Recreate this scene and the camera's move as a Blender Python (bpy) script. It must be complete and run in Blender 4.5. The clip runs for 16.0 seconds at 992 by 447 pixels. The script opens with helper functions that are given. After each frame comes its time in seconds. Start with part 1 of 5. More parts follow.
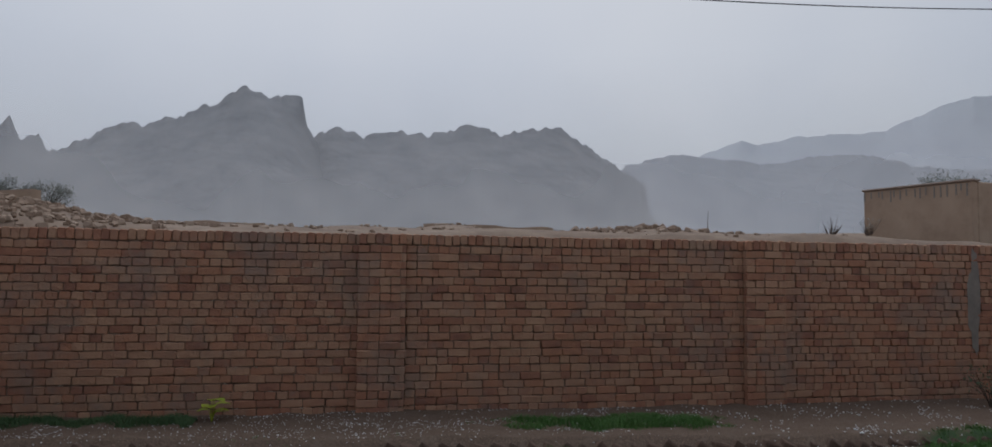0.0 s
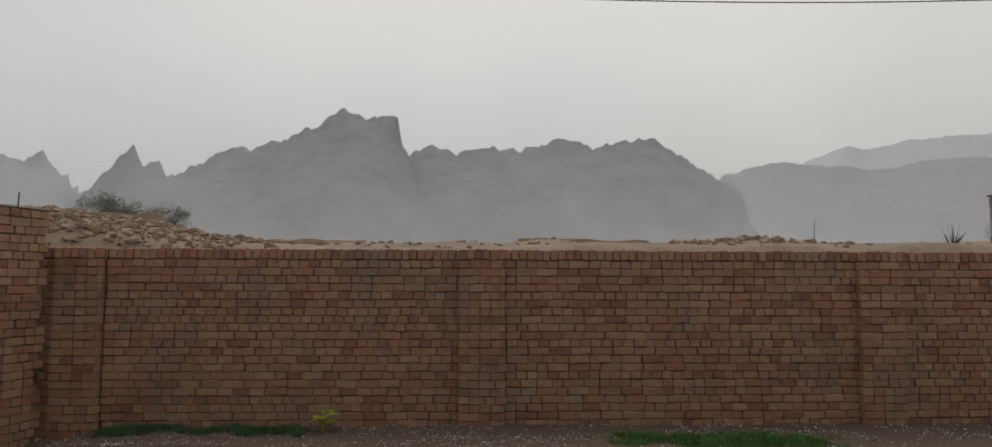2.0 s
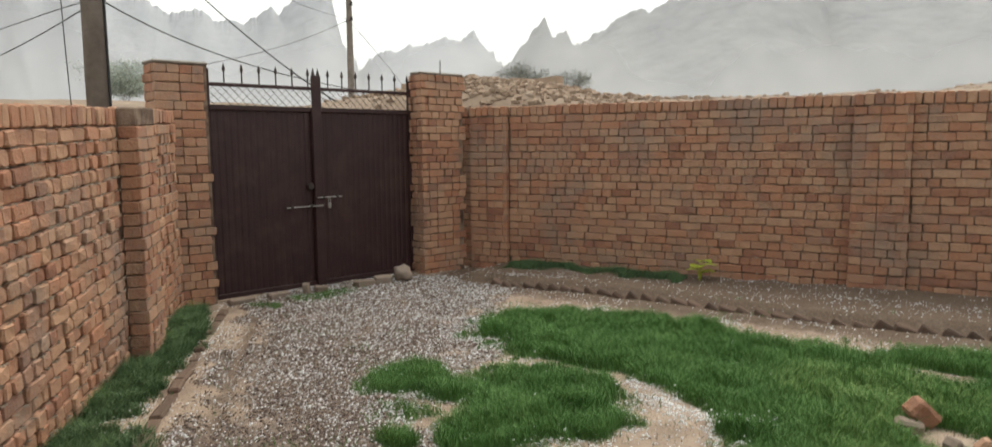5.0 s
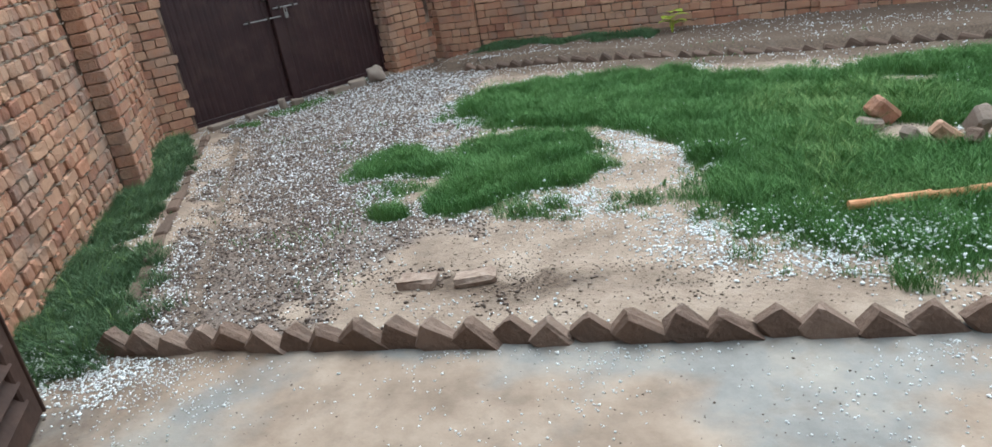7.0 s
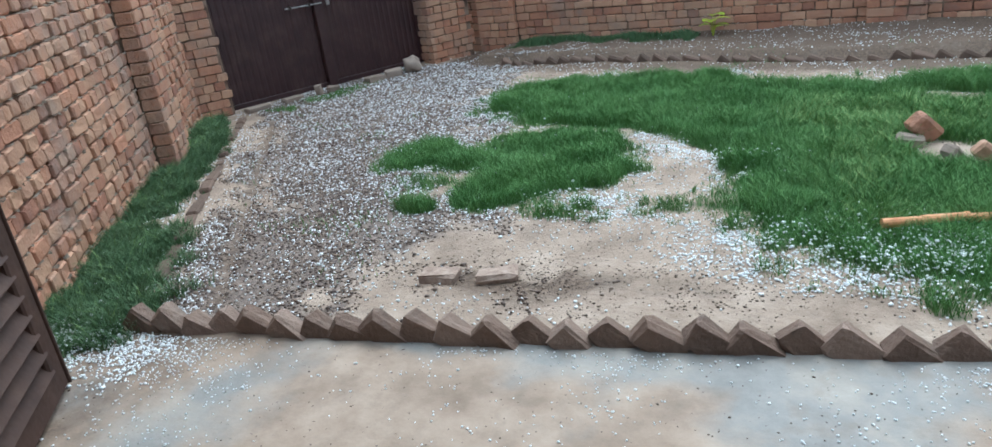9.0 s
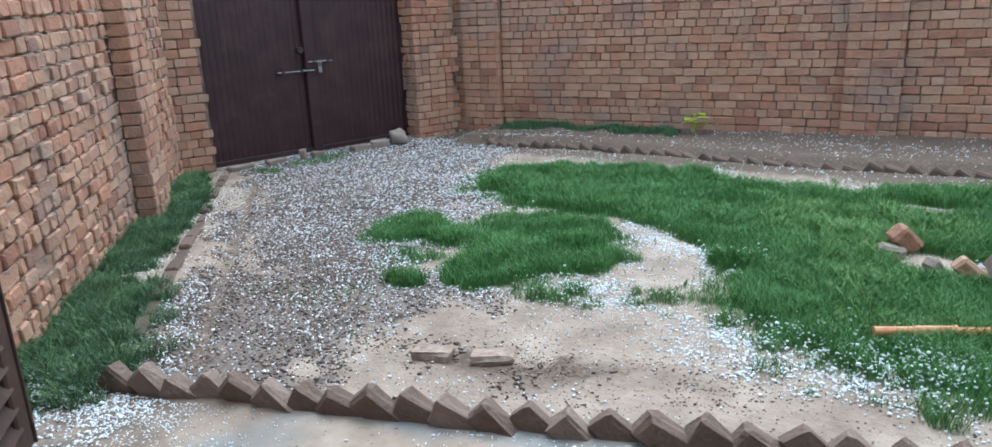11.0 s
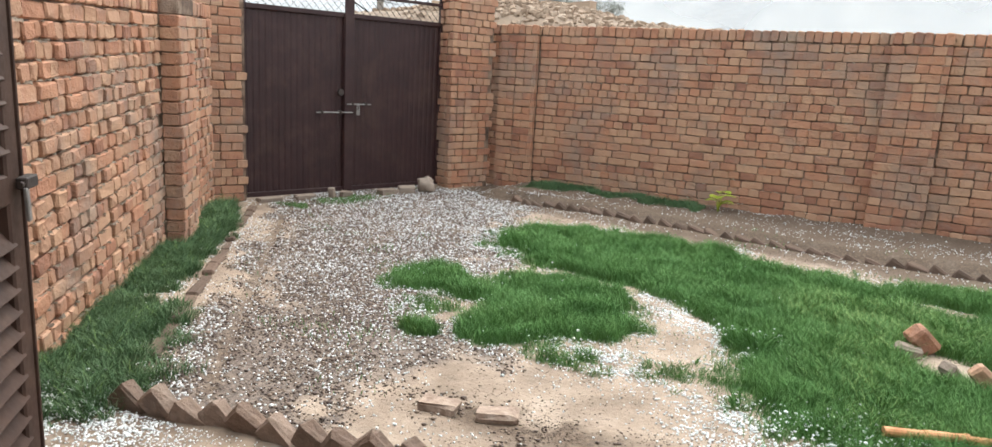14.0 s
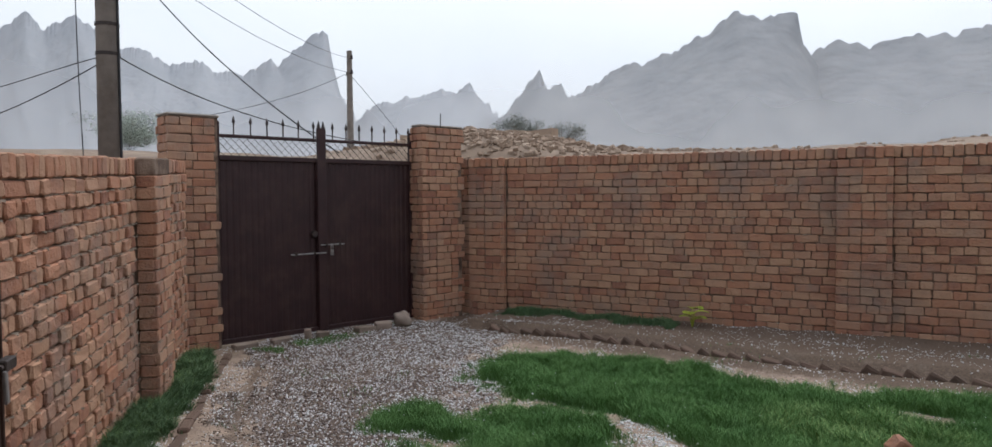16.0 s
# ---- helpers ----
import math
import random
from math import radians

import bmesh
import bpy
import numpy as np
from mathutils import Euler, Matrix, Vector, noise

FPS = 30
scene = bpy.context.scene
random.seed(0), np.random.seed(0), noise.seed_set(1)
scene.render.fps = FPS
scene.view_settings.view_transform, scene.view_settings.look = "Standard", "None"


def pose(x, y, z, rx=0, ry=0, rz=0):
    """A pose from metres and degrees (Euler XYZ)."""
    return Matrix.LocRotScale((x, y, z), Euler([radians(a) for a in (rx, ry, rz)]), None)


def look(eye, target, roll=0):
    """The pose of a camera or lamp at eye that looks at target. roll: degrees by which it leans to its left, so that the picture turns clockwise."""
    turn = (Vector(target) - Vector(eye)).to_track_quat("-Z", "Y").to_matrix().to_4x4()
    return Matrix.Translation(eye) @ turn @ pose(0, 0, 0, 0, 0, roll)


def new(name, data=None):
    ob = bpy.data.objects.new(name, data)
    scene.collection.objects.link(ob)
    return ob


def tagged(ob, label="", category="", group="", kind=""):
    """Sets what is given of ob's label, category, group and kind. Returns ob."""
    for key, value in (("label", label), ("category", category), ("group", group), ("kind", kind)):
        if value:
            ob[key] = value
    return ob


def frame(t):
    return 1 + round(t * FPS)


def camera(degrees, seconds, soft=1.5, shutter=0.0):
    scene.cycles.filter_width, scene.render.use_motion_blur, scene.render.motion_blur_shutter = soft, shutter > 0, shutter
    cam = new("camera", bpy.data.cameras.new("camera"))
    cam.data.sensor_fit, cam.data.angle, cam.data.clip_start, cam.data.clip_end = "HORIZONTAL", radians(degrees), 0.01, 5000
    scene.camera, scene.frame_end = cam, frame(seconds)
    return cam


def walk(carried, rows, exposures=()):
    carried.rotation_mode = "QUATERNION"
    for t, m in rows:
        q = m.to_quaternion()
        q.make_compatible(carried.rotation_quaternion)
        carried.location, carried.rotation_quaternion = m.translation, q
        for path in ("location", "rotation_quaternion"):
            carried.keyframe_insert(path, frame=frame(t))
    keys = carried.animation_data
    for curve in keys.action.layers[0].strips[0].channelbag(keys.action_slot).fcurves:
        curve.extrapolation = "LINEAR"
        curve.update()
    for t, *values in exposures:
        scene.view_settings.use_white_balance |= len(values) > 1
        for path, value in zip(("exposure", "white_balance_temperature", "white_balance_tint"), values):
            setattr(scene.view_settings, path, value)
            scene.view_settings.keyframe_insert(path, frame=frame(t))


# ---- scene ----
cam = camera(68.5, 16.0, soft=1.5, shutter=0.25)
PATH = [
    (0, (-0.365, 0.301, 1.652), (-0.031, 2.269, 1.772), 0.7),
    (0.5, (-0.382, 0.283, 1.657), (-0.09, 2.253, 1.842), 0.5),
    (1, (-0.4, 0.277, 1.661), (-0.165, 2.255, 1.845), -0.5),
    (1.5, (-0.414, 0.27, 1.662), (-0.27, 2.258, 1.834), -0.3),
    (2, (-0.42, 0.26, 1.656), (-0.34, 2.252, 1.813), 0.2),
    (2.5, (-0.405, 0.246, 1.645), (-0.442, 2.238, 1.824), -0.5),
    (3, (-0.325, 0.234, 1.637), (-0.637, 2.2, 1.834), 0.6),
    (3.5, (-0.236, 0.225, 1.626), (-0.724, 2.156, 1.808), 0.7),
    (4, (-0.19, 0.236, 1.616), (-0.845, 2.121, 1.744), 0.5),
    (4.5, (-0.174, 0.259, 1.608), (-0.965, 2.095, 1.64), -0.9),
    (5, (-0.185, 0.29, 1.55), (-1.128, 2.041, 1.332), -0.5),
    (7.3, (-0.014, 0.224, 1.351), (-0.932, 1.836, 0.602), -10.7),
    (7.5, (-0.012, 0.221, 1.35), (-0.965, 1.809, 0.595), -10.3),
    (8, (-0.019, 0.254, 1.344), (-1.028, 1.789, 0.552), -10.1),
    (8.5, (-0.009, 0.263, 1.348), (-0.994, 1.831, 0.593), -8.6),
    (8.7, (-0.004, 0.259, 1.359), (-0.984, 1.834, 0.612), -8.2),
    (10.8, (-0.165, 0.202, 1.39), (-1.114, 1.86, 0.8), -3.6),
    (11, (-0.17, 0.184, 1.394), (-1.072, 1.882, 0.843), -2.3),
    (11.5, (-0.189, 0.196, 1.395), (-1.092, 1.895, 0.85), -0.4),
    (12, (-0.187, 0.203, 1.4), (-1.109, 1.895, 0.865), 0.0),
    (12.5, (-0.182, 0.187, 1.405), (-1.14, 1.871, 0.908), 0.1),
    (13, (-0.161, 0.143, 1.422), (-1.1, 1.848, 0.962), 2.3),
    (13.5, (-0.16, 0.133, 1.421), (-1.109, 1.844, 1.009), 2.8),
    (14, (-0.157, 0.133, 1.43), (-1.122, 1.836, 1.021), 3.2),
    (14.5, (-0.138, 0.122, 1.449), (-1.061, 1.863, 1.109), 2.4),
    (15, (-0.159, 0.082, 1.49), (-1.104, 1.834, 1.297), -0.3),
    (15.5, (-0.114, 0.075, 1.531), (-1.069, 1.83, 1.449), -0.8),
    (16, (-0.097, 0.06, 1.549), (-1.032, 1.826, 1.467), -0.3),
]
EXPOSURES = [(0.0, -0.08, 5850, 9), (0.5, 0.05, 6200, 8), (1.5, 0.10, 6650, 7), (3.5, 0.06, 6850, 8), (4.0, 0.12, 6800, 8), (4.5, 0.22, 6800, 7), (5.0, 1.32, 6850, 2), (7.5, 1.70, 5350, -3), (8.5, 1.68, 5250, -4), (11.0, 1.85, 5080, -3), (12.5, 1.88, 5450, -3), (13.5, 2.10, 6150, 0), (14.0, 2.10, 6250, 1), (14.5, 2.12, 6150, 1), (15.0, 1.80, 6100, 5), (15.5, 1.02, 5750, 5), (16.0, 0.88, 5980, 7)]
walk(cam, [(t, look(eye, aim, roll)) for t, eye, aim, roll in PATH], EXPOSURES)

# ---- world and sun ----
SUN_FROM = Vector((-0.02, 0.44, 0.90)).normalized()
world = bpy.data.worlds.new("overcast_sky")
scene.world = world
world.use_nodes = True
wn, wl = world.node_tree.nodes, world.node_tree.links
background = wn["Background"]
sky = wn.new("ShaderNodeTexSky")
sky.sky_type = "NISHITA"
sky.sun_disc = False
sky.sun_elevation = math.asin(SUN_FROM.z)
sky.sun_rotation = math.atan2(SUN_FROM.x, SUN_FROM.y)
sky.air_density, sky.dust_density, sky.ozone_density = 0.4, 8.0, 1.0
cloud = wn.new("ShaderNodeTexNoise")
cloud.inputs["Scale"].default_value = 1.0
cloud.inputs["Detail"].default_value = 4.0
cloud.inputs["Roughness"].default_value = 0.5
cloud_ramp = wn.new("ShaderNodeValToRGB")
cloud_ramp.color_ramp.elements[0].position = 0.3
cloud_ramp.color_ramp.elements[1].position = 0.72
cloud_ramp.color_ramp.elements[0].color = (0.70, 0.75, 0.83, 1)
cloud_ramp.color_ramp.elements[1].color = (1.08, 1.06, 1.02, 1)
scale_up = wn.new("ShaderNodeVectorMath")
scale_up.operation = "SCALE"
scale_up.inputs["Scale"].default_value = 7.0
blend = wn.new("ShaderNodeMix")
blend.data_type = "RGBA"
blend.inputs["Factor"].default_value = 0.66
wl.new(cloud.outputs["Fac"], cloud_ramp.inputs["Fac"])
wl.new(cloud_ramp.outputs["Color"], scale_up.inputs[0])
wl.new(sky.outputs["Color"], blend.inputs["A"])
wl.new(scale_up.outputs["Vector"], blend.inputs["B"])
wl.new(blend.outputs["Result"], background.inputs["Color"])
background.inputs["Strength"].default_value = 0.1

sun_data = bpy.data.lights.new("sun", "SUN")
sun_data.energy, sun_data.angle, sun_data.color = 0.40, radians(45), (1.0, 0.96, 0.9)
sun = new("sun", sun_data)
sun.matrix_world = look(SUN_FROM * 50, (0, 0, 0))


# ---- materials ----
def surface(name, colours, scale, rough=0.85, bump=0.3, bump_scale=60.0, pieces=0.0, stain=None, stain_scale=1.2,
            stain_amount=0.5, metallic=0.0, spec=0.3, distance=0.01):
    """Noise-mottled material: colours run along a ramp of two noises; pieces adds a tone of its own for each piece."""
    m = bpy.data.materials.new(name)
    m.use_nodes = True
    n, l = m.node_tree.nodes, m.node_tree.links
    b = n["Principled BSDF"]
    geo = n.new("ShaderNodeNewGeometry")
    big = n.new("ShaderNodeTexNoise")
    big.inputs["Scale"].default_value = scale
    big.inputs["Detail"].default_value = 6.0
    big.inputs["Roughness"].default_value = 0.62
    l.new(geo.outputs["Position"], big.inputs["Vector"])
    fac = big.outputs["Fac"]
    if pieces:
        info = n.new("ShaderNodeObjectInfo")
        add = n.new("ShaderNodeMath")
        add.operation = "ADD"
        l.new(info.outputs["Random"], add.inputs[0])
        l.new(geo.outputs["Random Per Island"], add.inputs[1])
        fr = n.new("ShaderNodeMath")
        fr.operation = "FRACT"
        l.new(add.outputs[0], fr.inputs[0])
        mixf = n.new("ShaderNodeMix")
        mixf.inputs["Factor"].default_value = pieces
        l.new(fac, mixf.inputs["A"])
        l.new(fr.outputs[0], mixf.inputs["B"])
        fac = mixf.outputs["Result"]
    ramp = n.new("ShaderNodeValToRGB")
    els = ramp.color_ramp.elements
    lo, hi = (0.1, 0.9) if pieces else (0.3, 0.7)
    for k, c in enumerate(colours):
        p = lo + (hi - lo) * k / max(1, len(colours) - 1)
        e = els[k] if k < 2 else els.new(p)
        e.position, e.color = p, (*c, 1)
    l.new(fac, ramp.inputs["Fac"])
    colour = ramp.outputs["Color"]
    if stain:
        sn = n.new("ShaderNodeTexNoise")
        sn.inputs["Scale"].default_value = stain_scale
        sn.inputs["Detail"].default_value = 5.0
        sn.inputs["Roughness"].default_value = 0.7
        l.new(geo.outputs["Position"], sn.inputs["Vector"])
        sr = n.new("ShaderNodeMapRange")
        sr.inputs["From Min"].default_value = 0.50
        sr.inputs["From Max"].default_value = 0.72
        sr.inputs["To Max"].default_value = stain_amount
        l.new(sn.outputs["Fac"], sr.inputs["Value"])
        sm = n.new("ShaderNodeMix")
        sm.data_type = "RGBA"
        l.new(sr.outputs["Result"], sm.inputs["Factor"])
        l.new(colour, sm.inputs["A"])
        sm.inputs["B"].default_value = (*stain, 1)
        colour = sm.outputs["Result"]
    l.new(colour, b.inputs["Base Color"])
    fine = n.new("ShaderNodeTexNoise")
    fine.inputs["Scale"].default_value = bump_scale
    fine.inputs["Detail"].default_value = 5.0
    l.new(geo.outputs["Position"], fine.inputs["Vector"])
    bp = n.new("ShaderNodeBump")
    bp.inputs["Strength"].default_value = bump
    bp.inputs["Distance"].default_value = distance
    l.new(fine.outputs["Fac"], bp.inputs["Height"])
    l.new(bp.outputs["Normal"], b.inputs["Normal"])
    rr = n.new("ShaderNodeMapRange")
    rr.inputs["To Min"].default_value = max(0.02, rough - 0.15)
    rr.inputs["To Max"].default_value = min(1.0, rough + 0.15)
    l.new(fine.outputs["Fac"], rr.inputs["Value"])
    l.new(rr.outputs["Result"], b.inputs["Roughness"])
    b.inputs["Metallic"].default_value = metallic
    b.inputs["Specular IOR Level"].default_value = spec
    return m


BRICK = surface("brick_clay", [(0.195, 0.104, 0.078), (0.295, 0.140, 0.092), (0.405, 0.200, 0.122), (0.365, 0.208, 0.138), (0.440, 0.262, 0.168), (0.360, 0.186, 0.120), (0.260, 0.182, 0.145)],
                9.0, 0.85, 0.9, 45.0, pieces=0.6, stain=(0.250, 0.196, 0.164), stain_scale=1.4, stain_amount=0.85)
MORTAR = surface("mud_mortar", [(0.045, 0.029, 0.022), (0.12, 0.078, 0.057), (0.20, 0.140, 0.104), (0.27, 0.200, 0.155)], 7.0, 0.95, 0.8, 70.0)
PALE_MORTAR = surface("pale_mortar", [(0.27, 0.215, 0.165), (0.42, 0.35, 0.285)], 12.0, 0.95, 0.5, 80.0)
CEMENT = surface("cement_smear", [(0.20, 0.175, 0.155), (0.27, 0.24, 0.21)], 8.0, 0.9, 0.4, 80.0)
PALE_BRICK = surface("washed_brick", [(0.19, 0.130, 0.100), (0.29, 0.212, 0.168), (0.39, 0.305, 0.25)], 22.0, 0.9, 0.8, 45.0)
EDGE_BRICK = surface("wet_edging_brick", [(0.105, 0.068, 0.052), (0.175, 0.115, 0.086), (0.260, 0.188, 0.150)], 11.0, 0.75, 1.0, 45.0, pieces=0.5,
                     stain=(0.12, 0.10, 0.085), stain_scale=6.0)
BED_BRICK = surface("muddy_brick", [(0.075, 0.052, 0.04), (0.12, 0.08, 0.06), (0.16, 0.105, 0.08)], 9.0, 0.85, 0.6, 70.0, pieces=0.4)
GATE_PAINT = surface("maroon_gate_paint", [(0.022, 0.0078, 0.0086), (0.031, 0.0112, 0.0120), (0.042, 0.018, 0.018)], 5.0, 0.55, 0.12, 40.0,
                     stain=(0.07, 0.04, 0.03), stain_scale=2.5, stain_amount=0.4, spec=0.4)
STEEL = surface("worn_steel", [(0.20, 0.19, 0.185), (0.32, 0.30, 0.29)], 20.0, 0.5, 0.2, 90.0, metallic=0.6)
DARK_IRON = surface("dark_iron", [(0.025, 0.02, 0.02), (0.05, 0.035, 0.03)], 15.0, 0.6, 0.2, 60.0)
DOOR_PAINT = surface("brown_door_paint", [(0.040, 0.022, 0.017), (0.066, 0.037, 0.028)], 6.0, 0.62, 0.15, 40.0, stain=(0.10, 0.062, 0.045), stain_scale=9.0, stain_amount=0.35, spec=0.22)
CONCRETE = surface("pole_concrete", [(0.15, 0.130, 0.115), (0.25, 0.222, 0.198)], 4.0, 0.9, 0.4, 40.0)
WOOD = surface("bamboo_stick", [(0.42, 0.17, 0.07), (0.55, 0.26, 0.12), (0.62, 0.34, 0.18)], 14.0, 0.6, 0.25, 60.0)
CABLE = surface("black_cable", [(0.02, 0.02, 0.02), (0.04, 0.04, 0.045)], 10.0, 0.6, 0.1)
STONE = surface("field_stone", [(0.16, 0.12, 0.095), (0.25, 0.195, 0.16), (0.34, 0.28, 0.235)], 9.0, 0.9, 0.5, 50.0, pieces=0.3)
RUBBLE = surface("clay_rubble", [(0.20, 0.138, 0.098), (0.27, 0.195, 0.142), (0.40, 0.315, 0.245)], 2.0, 0.95, 0.5, 25.0, pieces=0.5)
MUDWALL = surface("mud_plaster", [(0.33, 0.24, 0.175), (0.41, 0.31, 0.23)], 0.8, 0.95, 0.5, 12.0, stain=(0.20, 0.14, 0.10), stain_scale=0.7)
PLASTER = surface("house_plaster", [(0.45, 0.42, 0.38), (0.55, 0.52, 0.47)], 1.0, 0.9, 0.3, 30.0)
ICE = surface("hail_ice", [(0.66, 0.68, 0.71), (0.85, 0.86, 0.87)], 30.0, 0.35, 0.1, 90.0, spec=0.5)
PEBBLE = surface("wet_gravel", [(0.055, 0.036, 0.030), (0.115, 0.081, 0.065), (0.285, 0.212, 0.165)], 20.0, 0.6, 0.3, 90.0, pieces=0.7)
GRASS = surface("lawn_grass", [(0.055, 0.135, 0.036), (0.088, 0.190, 0.050), (0.150, 0.255, 0.075)], 2.2, 0.6, 0.0, 10.0, pieces=0.45, spec=0.2)
# Shade by the walls is put into this grass colour, duller than the lawn's.
STRIP_GRASS = surface("shade_tinted_grass", [(0.044, 0.092, 0.042), (0.072, 0.130, 0.056), (0.125, 0.180, 0.080)], 2.2, 0.6, 0.0, 10.0, pieces=0.45, spec=0.2)
# Green leaves washed pale to paint the haze before the bush by the pole.
HAZE_BUSH = surface("haze_tinted_foliage", [(0.30, 0.35, 0.30), (0.38, 0.42, 0.37)], 2.0, 0.85, 0.0, 10.0, pieces=0.5)
GREEN_BUSH = surface("hazy_green_foliage", [(0.10, 0.14, 0.085), (0.17, 0.22, 0.14)], 2.0, 0.8, 0.0, 10.0, pieces=0.5)
DRY_GRASS = surface("pale_grass", [(0.12, 0.22, 0.05), (0.22, 0.30, 0.10)], 5.0, 0.7, 0.0, 10.0, pieces=0.4)
LEAF = surface("yellow_leaf", [(0.22, 0.30, 0.03), (0.42, 0.44, 0.05)], 14.0, 0.5, 0.1, 40.0, pieces=0.4)
# Distant leaves: pale grey because haze is put into their base colour.
BUSH = surface("haze_grey_foliage", [(0.25, 0.27, 0.25), (0.33, 0.35, 0.32)], 2.0, 0.8, 0.0, 10.0, pieces=0.5)
# Thorn leaves lightened: the haze over them is painted into the colour.
MOUND_BUSH = surface("hazed_thorn_foliage", [(0.17, 0.185, 0.165), (0.25, 0.26, 0.235)], 2.0, 0.85, 0.0, 10.0, pieces=0.5)
TWIG = surface("bark", [(0.07, 0.05, 0.04), (0.12, 0.09, 0.07)], 12.0, 0.9, 0.4, 40.0)
# Haze is painted into the rock colour: paler and bluer for farther ridges.
HAZED_ROCK_NEAR = surface("hazed_rock_near", [(0.200, 0.209, 0.225), (0.243, 0.250, 0.263), (0.280, 0.283, 0.291)], 0.05, 0.95, 0.4, 0.09, spec=0.1, distance=7.0)
HAZED_ROCK_MID = surface("hazed_rock_mid", [(0.31, 0.327, 0.357), (0.35, 0.363, 0.388)], 0.03, 0.95, 0.4, 0.10, spec=0.1, distance=6.0)
HAZED_ROCK_FAR = surface("hazed_rock_far", [(0.46, 0.485, 0.53), (0.51, 0.535, 0.57)], 0.02, 0.95, 0.2, 0.04, spec=0.1, distance=6.0)


def soil_material():
    """Yard soil: pale sand, gravel track, wet grey cement-like mud, and dark earth, led by the zones of the ground mesh."""
    m = bpy.data.materials.new("yard_soil")
    m.use_nodes = True
    n, l = m.node_tree.nodes, m.node_tree.links
    b = n["Principled BSDF"]
    geo = n.new("ShaderNodeNewGeometry")

    def noise_fac(scale, detail=6.0):
        t = n.new("ShaderNodeTexNoise")
        t.inputs["Scale"].default_value = scale
        t.inputs["Detail"].default_value = detail
        t.inputs["Roughness"].default_value = 0.65
        l.new(geo.outputs["Position"], t.inputs["Vector"])
        return t.outputs["Fac"]

    def ramp(fac, stops):
        r = n.new("ShaderNodeValToRGB")
        for k, (p, c) in enumerate(stops):
            e = r.color_ramp.elements[k] if k < 2 else r.color_ramp.elements.new(p)
            e.position, e.color = p, (*c, 1)
        l.new(fac, r.inputs["Fac"])
        return r.outputs["Color"]

    def mixed(fac, a, c):
        x = n.new("ShaderNodeMix")
        x.data_type = "RGBA"
        l.new(fac, x.inputs["Factor"])
        l.new(a, x.inputs["A"])
        l.new(c, x.inputs["B"])
        return x.outputs["Result"]

    def zone(name, noise_scale=7.0, low=0.75, high=1.15):
        a = n.new("ShaderNodeAttribute")
        a.attribute_name = name
        ad = n.new("ShaderNodeMath")
        ad.operation = "ADD"
        l.new(a.outputs["Fac"], ad.inputs[0])
        l.new(noise_fac(noise_scale), ad.inputs[1])
        mr = n.new("ShaderNodeMapRange")
        mr.inputs["From Min"].default_value = low
        mr.inputs["From Max"].default_value = high
        l.new(ad.outputs[0], mr.inputs["Value"])
        return mr.outputs["Result"]

    coarse, grain = noise_fac(3.0), noise_fac(55.0)
    sand = ramp(coarse, [(0.3, (0.180, 0.130, 0.096)), (0.5, (0.290, 0.219, 0.168)), (0.7, (0.39, 0.308, 0.245))])
    gravel = ramp(grain, [(0.35, (0.075, 0.058, 0.052)), (0.5, (0.15, 0.115, 0.097)), (0.66, (0.26, 0.205, 0.168))])
    grey = ramp(coarse, [(0.3, (0.162, 0.153, 0.145)), (0.5, (0.228, 0.216, 0.204)), (0.62, (0.285, 0.255, 0.225)), (0.74, (0.36, 0.325, 0.29))])
    earth = ramp(grain, [(0.3, (0.072, 0.048, 0.034)), (0.55, (0.130, 0.091, 0.065)), (0.7, (0.21, 0.152, 0.112))])
    wild = ramp(noise_fac(1.1), [(0.3, (0.15, 0.103, 0.073)), (0.5, (0.225, 0.163, 0.117)), (0.7, (0.31, 0.238, 0.176))])
    turf = ramp(grain, [(0.3, (0.03, 0.06, 0.025)), (0.6, (0.05, 0.10, 0.035)), (0.75, (0.10, 0.12, 0.06))])
    c = mixed(zone("gravel"), sand, gravel)
    c = mixed(zone("wet", 4.0, 0.70, 1.14), c, grey)
    c = mixed(zone("earth"), c, earth)
    c = mixed(zone("turf", 14.0), c, turf)
    c = mixed(zone("wild"), c, wild)
    mud = n.new("ShaderNodeMapRange")
    mud.inputs["From Min"].default_value, mud.inputs["From Max"].default_value = 0.52, 0.70
    mud.inputs["To Max"].default_value = 0.6
    l.new(noise_fac(6.5, 12.0), mud.inputs["Value"])
    c = mixed(mud.outputs["Result"], c, ramp(grain, [(0.3, (0.15, 0.115, 0.09)), (0.7, (0.22, 0.17, 0.135))]))
    l.new(c, b.inputs["Base Color"])
    bp = n.new("ShaderNodeBump")
    bp.inputs["Strength"].default_value = 0.7
    bp.inputs["Distance"].default_value = 0.012
    slab = n.new("ShaderNodeAttribute")
    slab.attribute_name = "slab"
    flat = n.new("ShaderNodeMapRange")
    flat.inputs["To Min"].default_value, flat.inputs["To Max"].default_value = 0.8, 0.18
    l.new(slab.outputs["Fac"], flat.inputs["Value"])
    l.new(flat.outputs["Result"], bp.inputs["Strength"])
    l.new(noise_fac(38.0, 8.0), bp.inputs["Height"])
    l.new(bp.outputs["Normal"], b.inputs["Normal"])
    wet = n.new("ShaderNodeAttribute")
    wet.attribute_name = "wet"
    rr = n.new("ShaderNodeMapRange")
    rr.inputs["To Min"].default_value = 0.85
    rr.inputs["To Max"].default_value = 0.55
    l.new(wet.outputs["Fac"], rr.inputs["Value"])
    l.new(rr.outputs["Result"], b.inputs["Roughness"])
    b.inputs["Specular IOR Level"].default_value = 0.35
    return m


SOIL = soil_material()


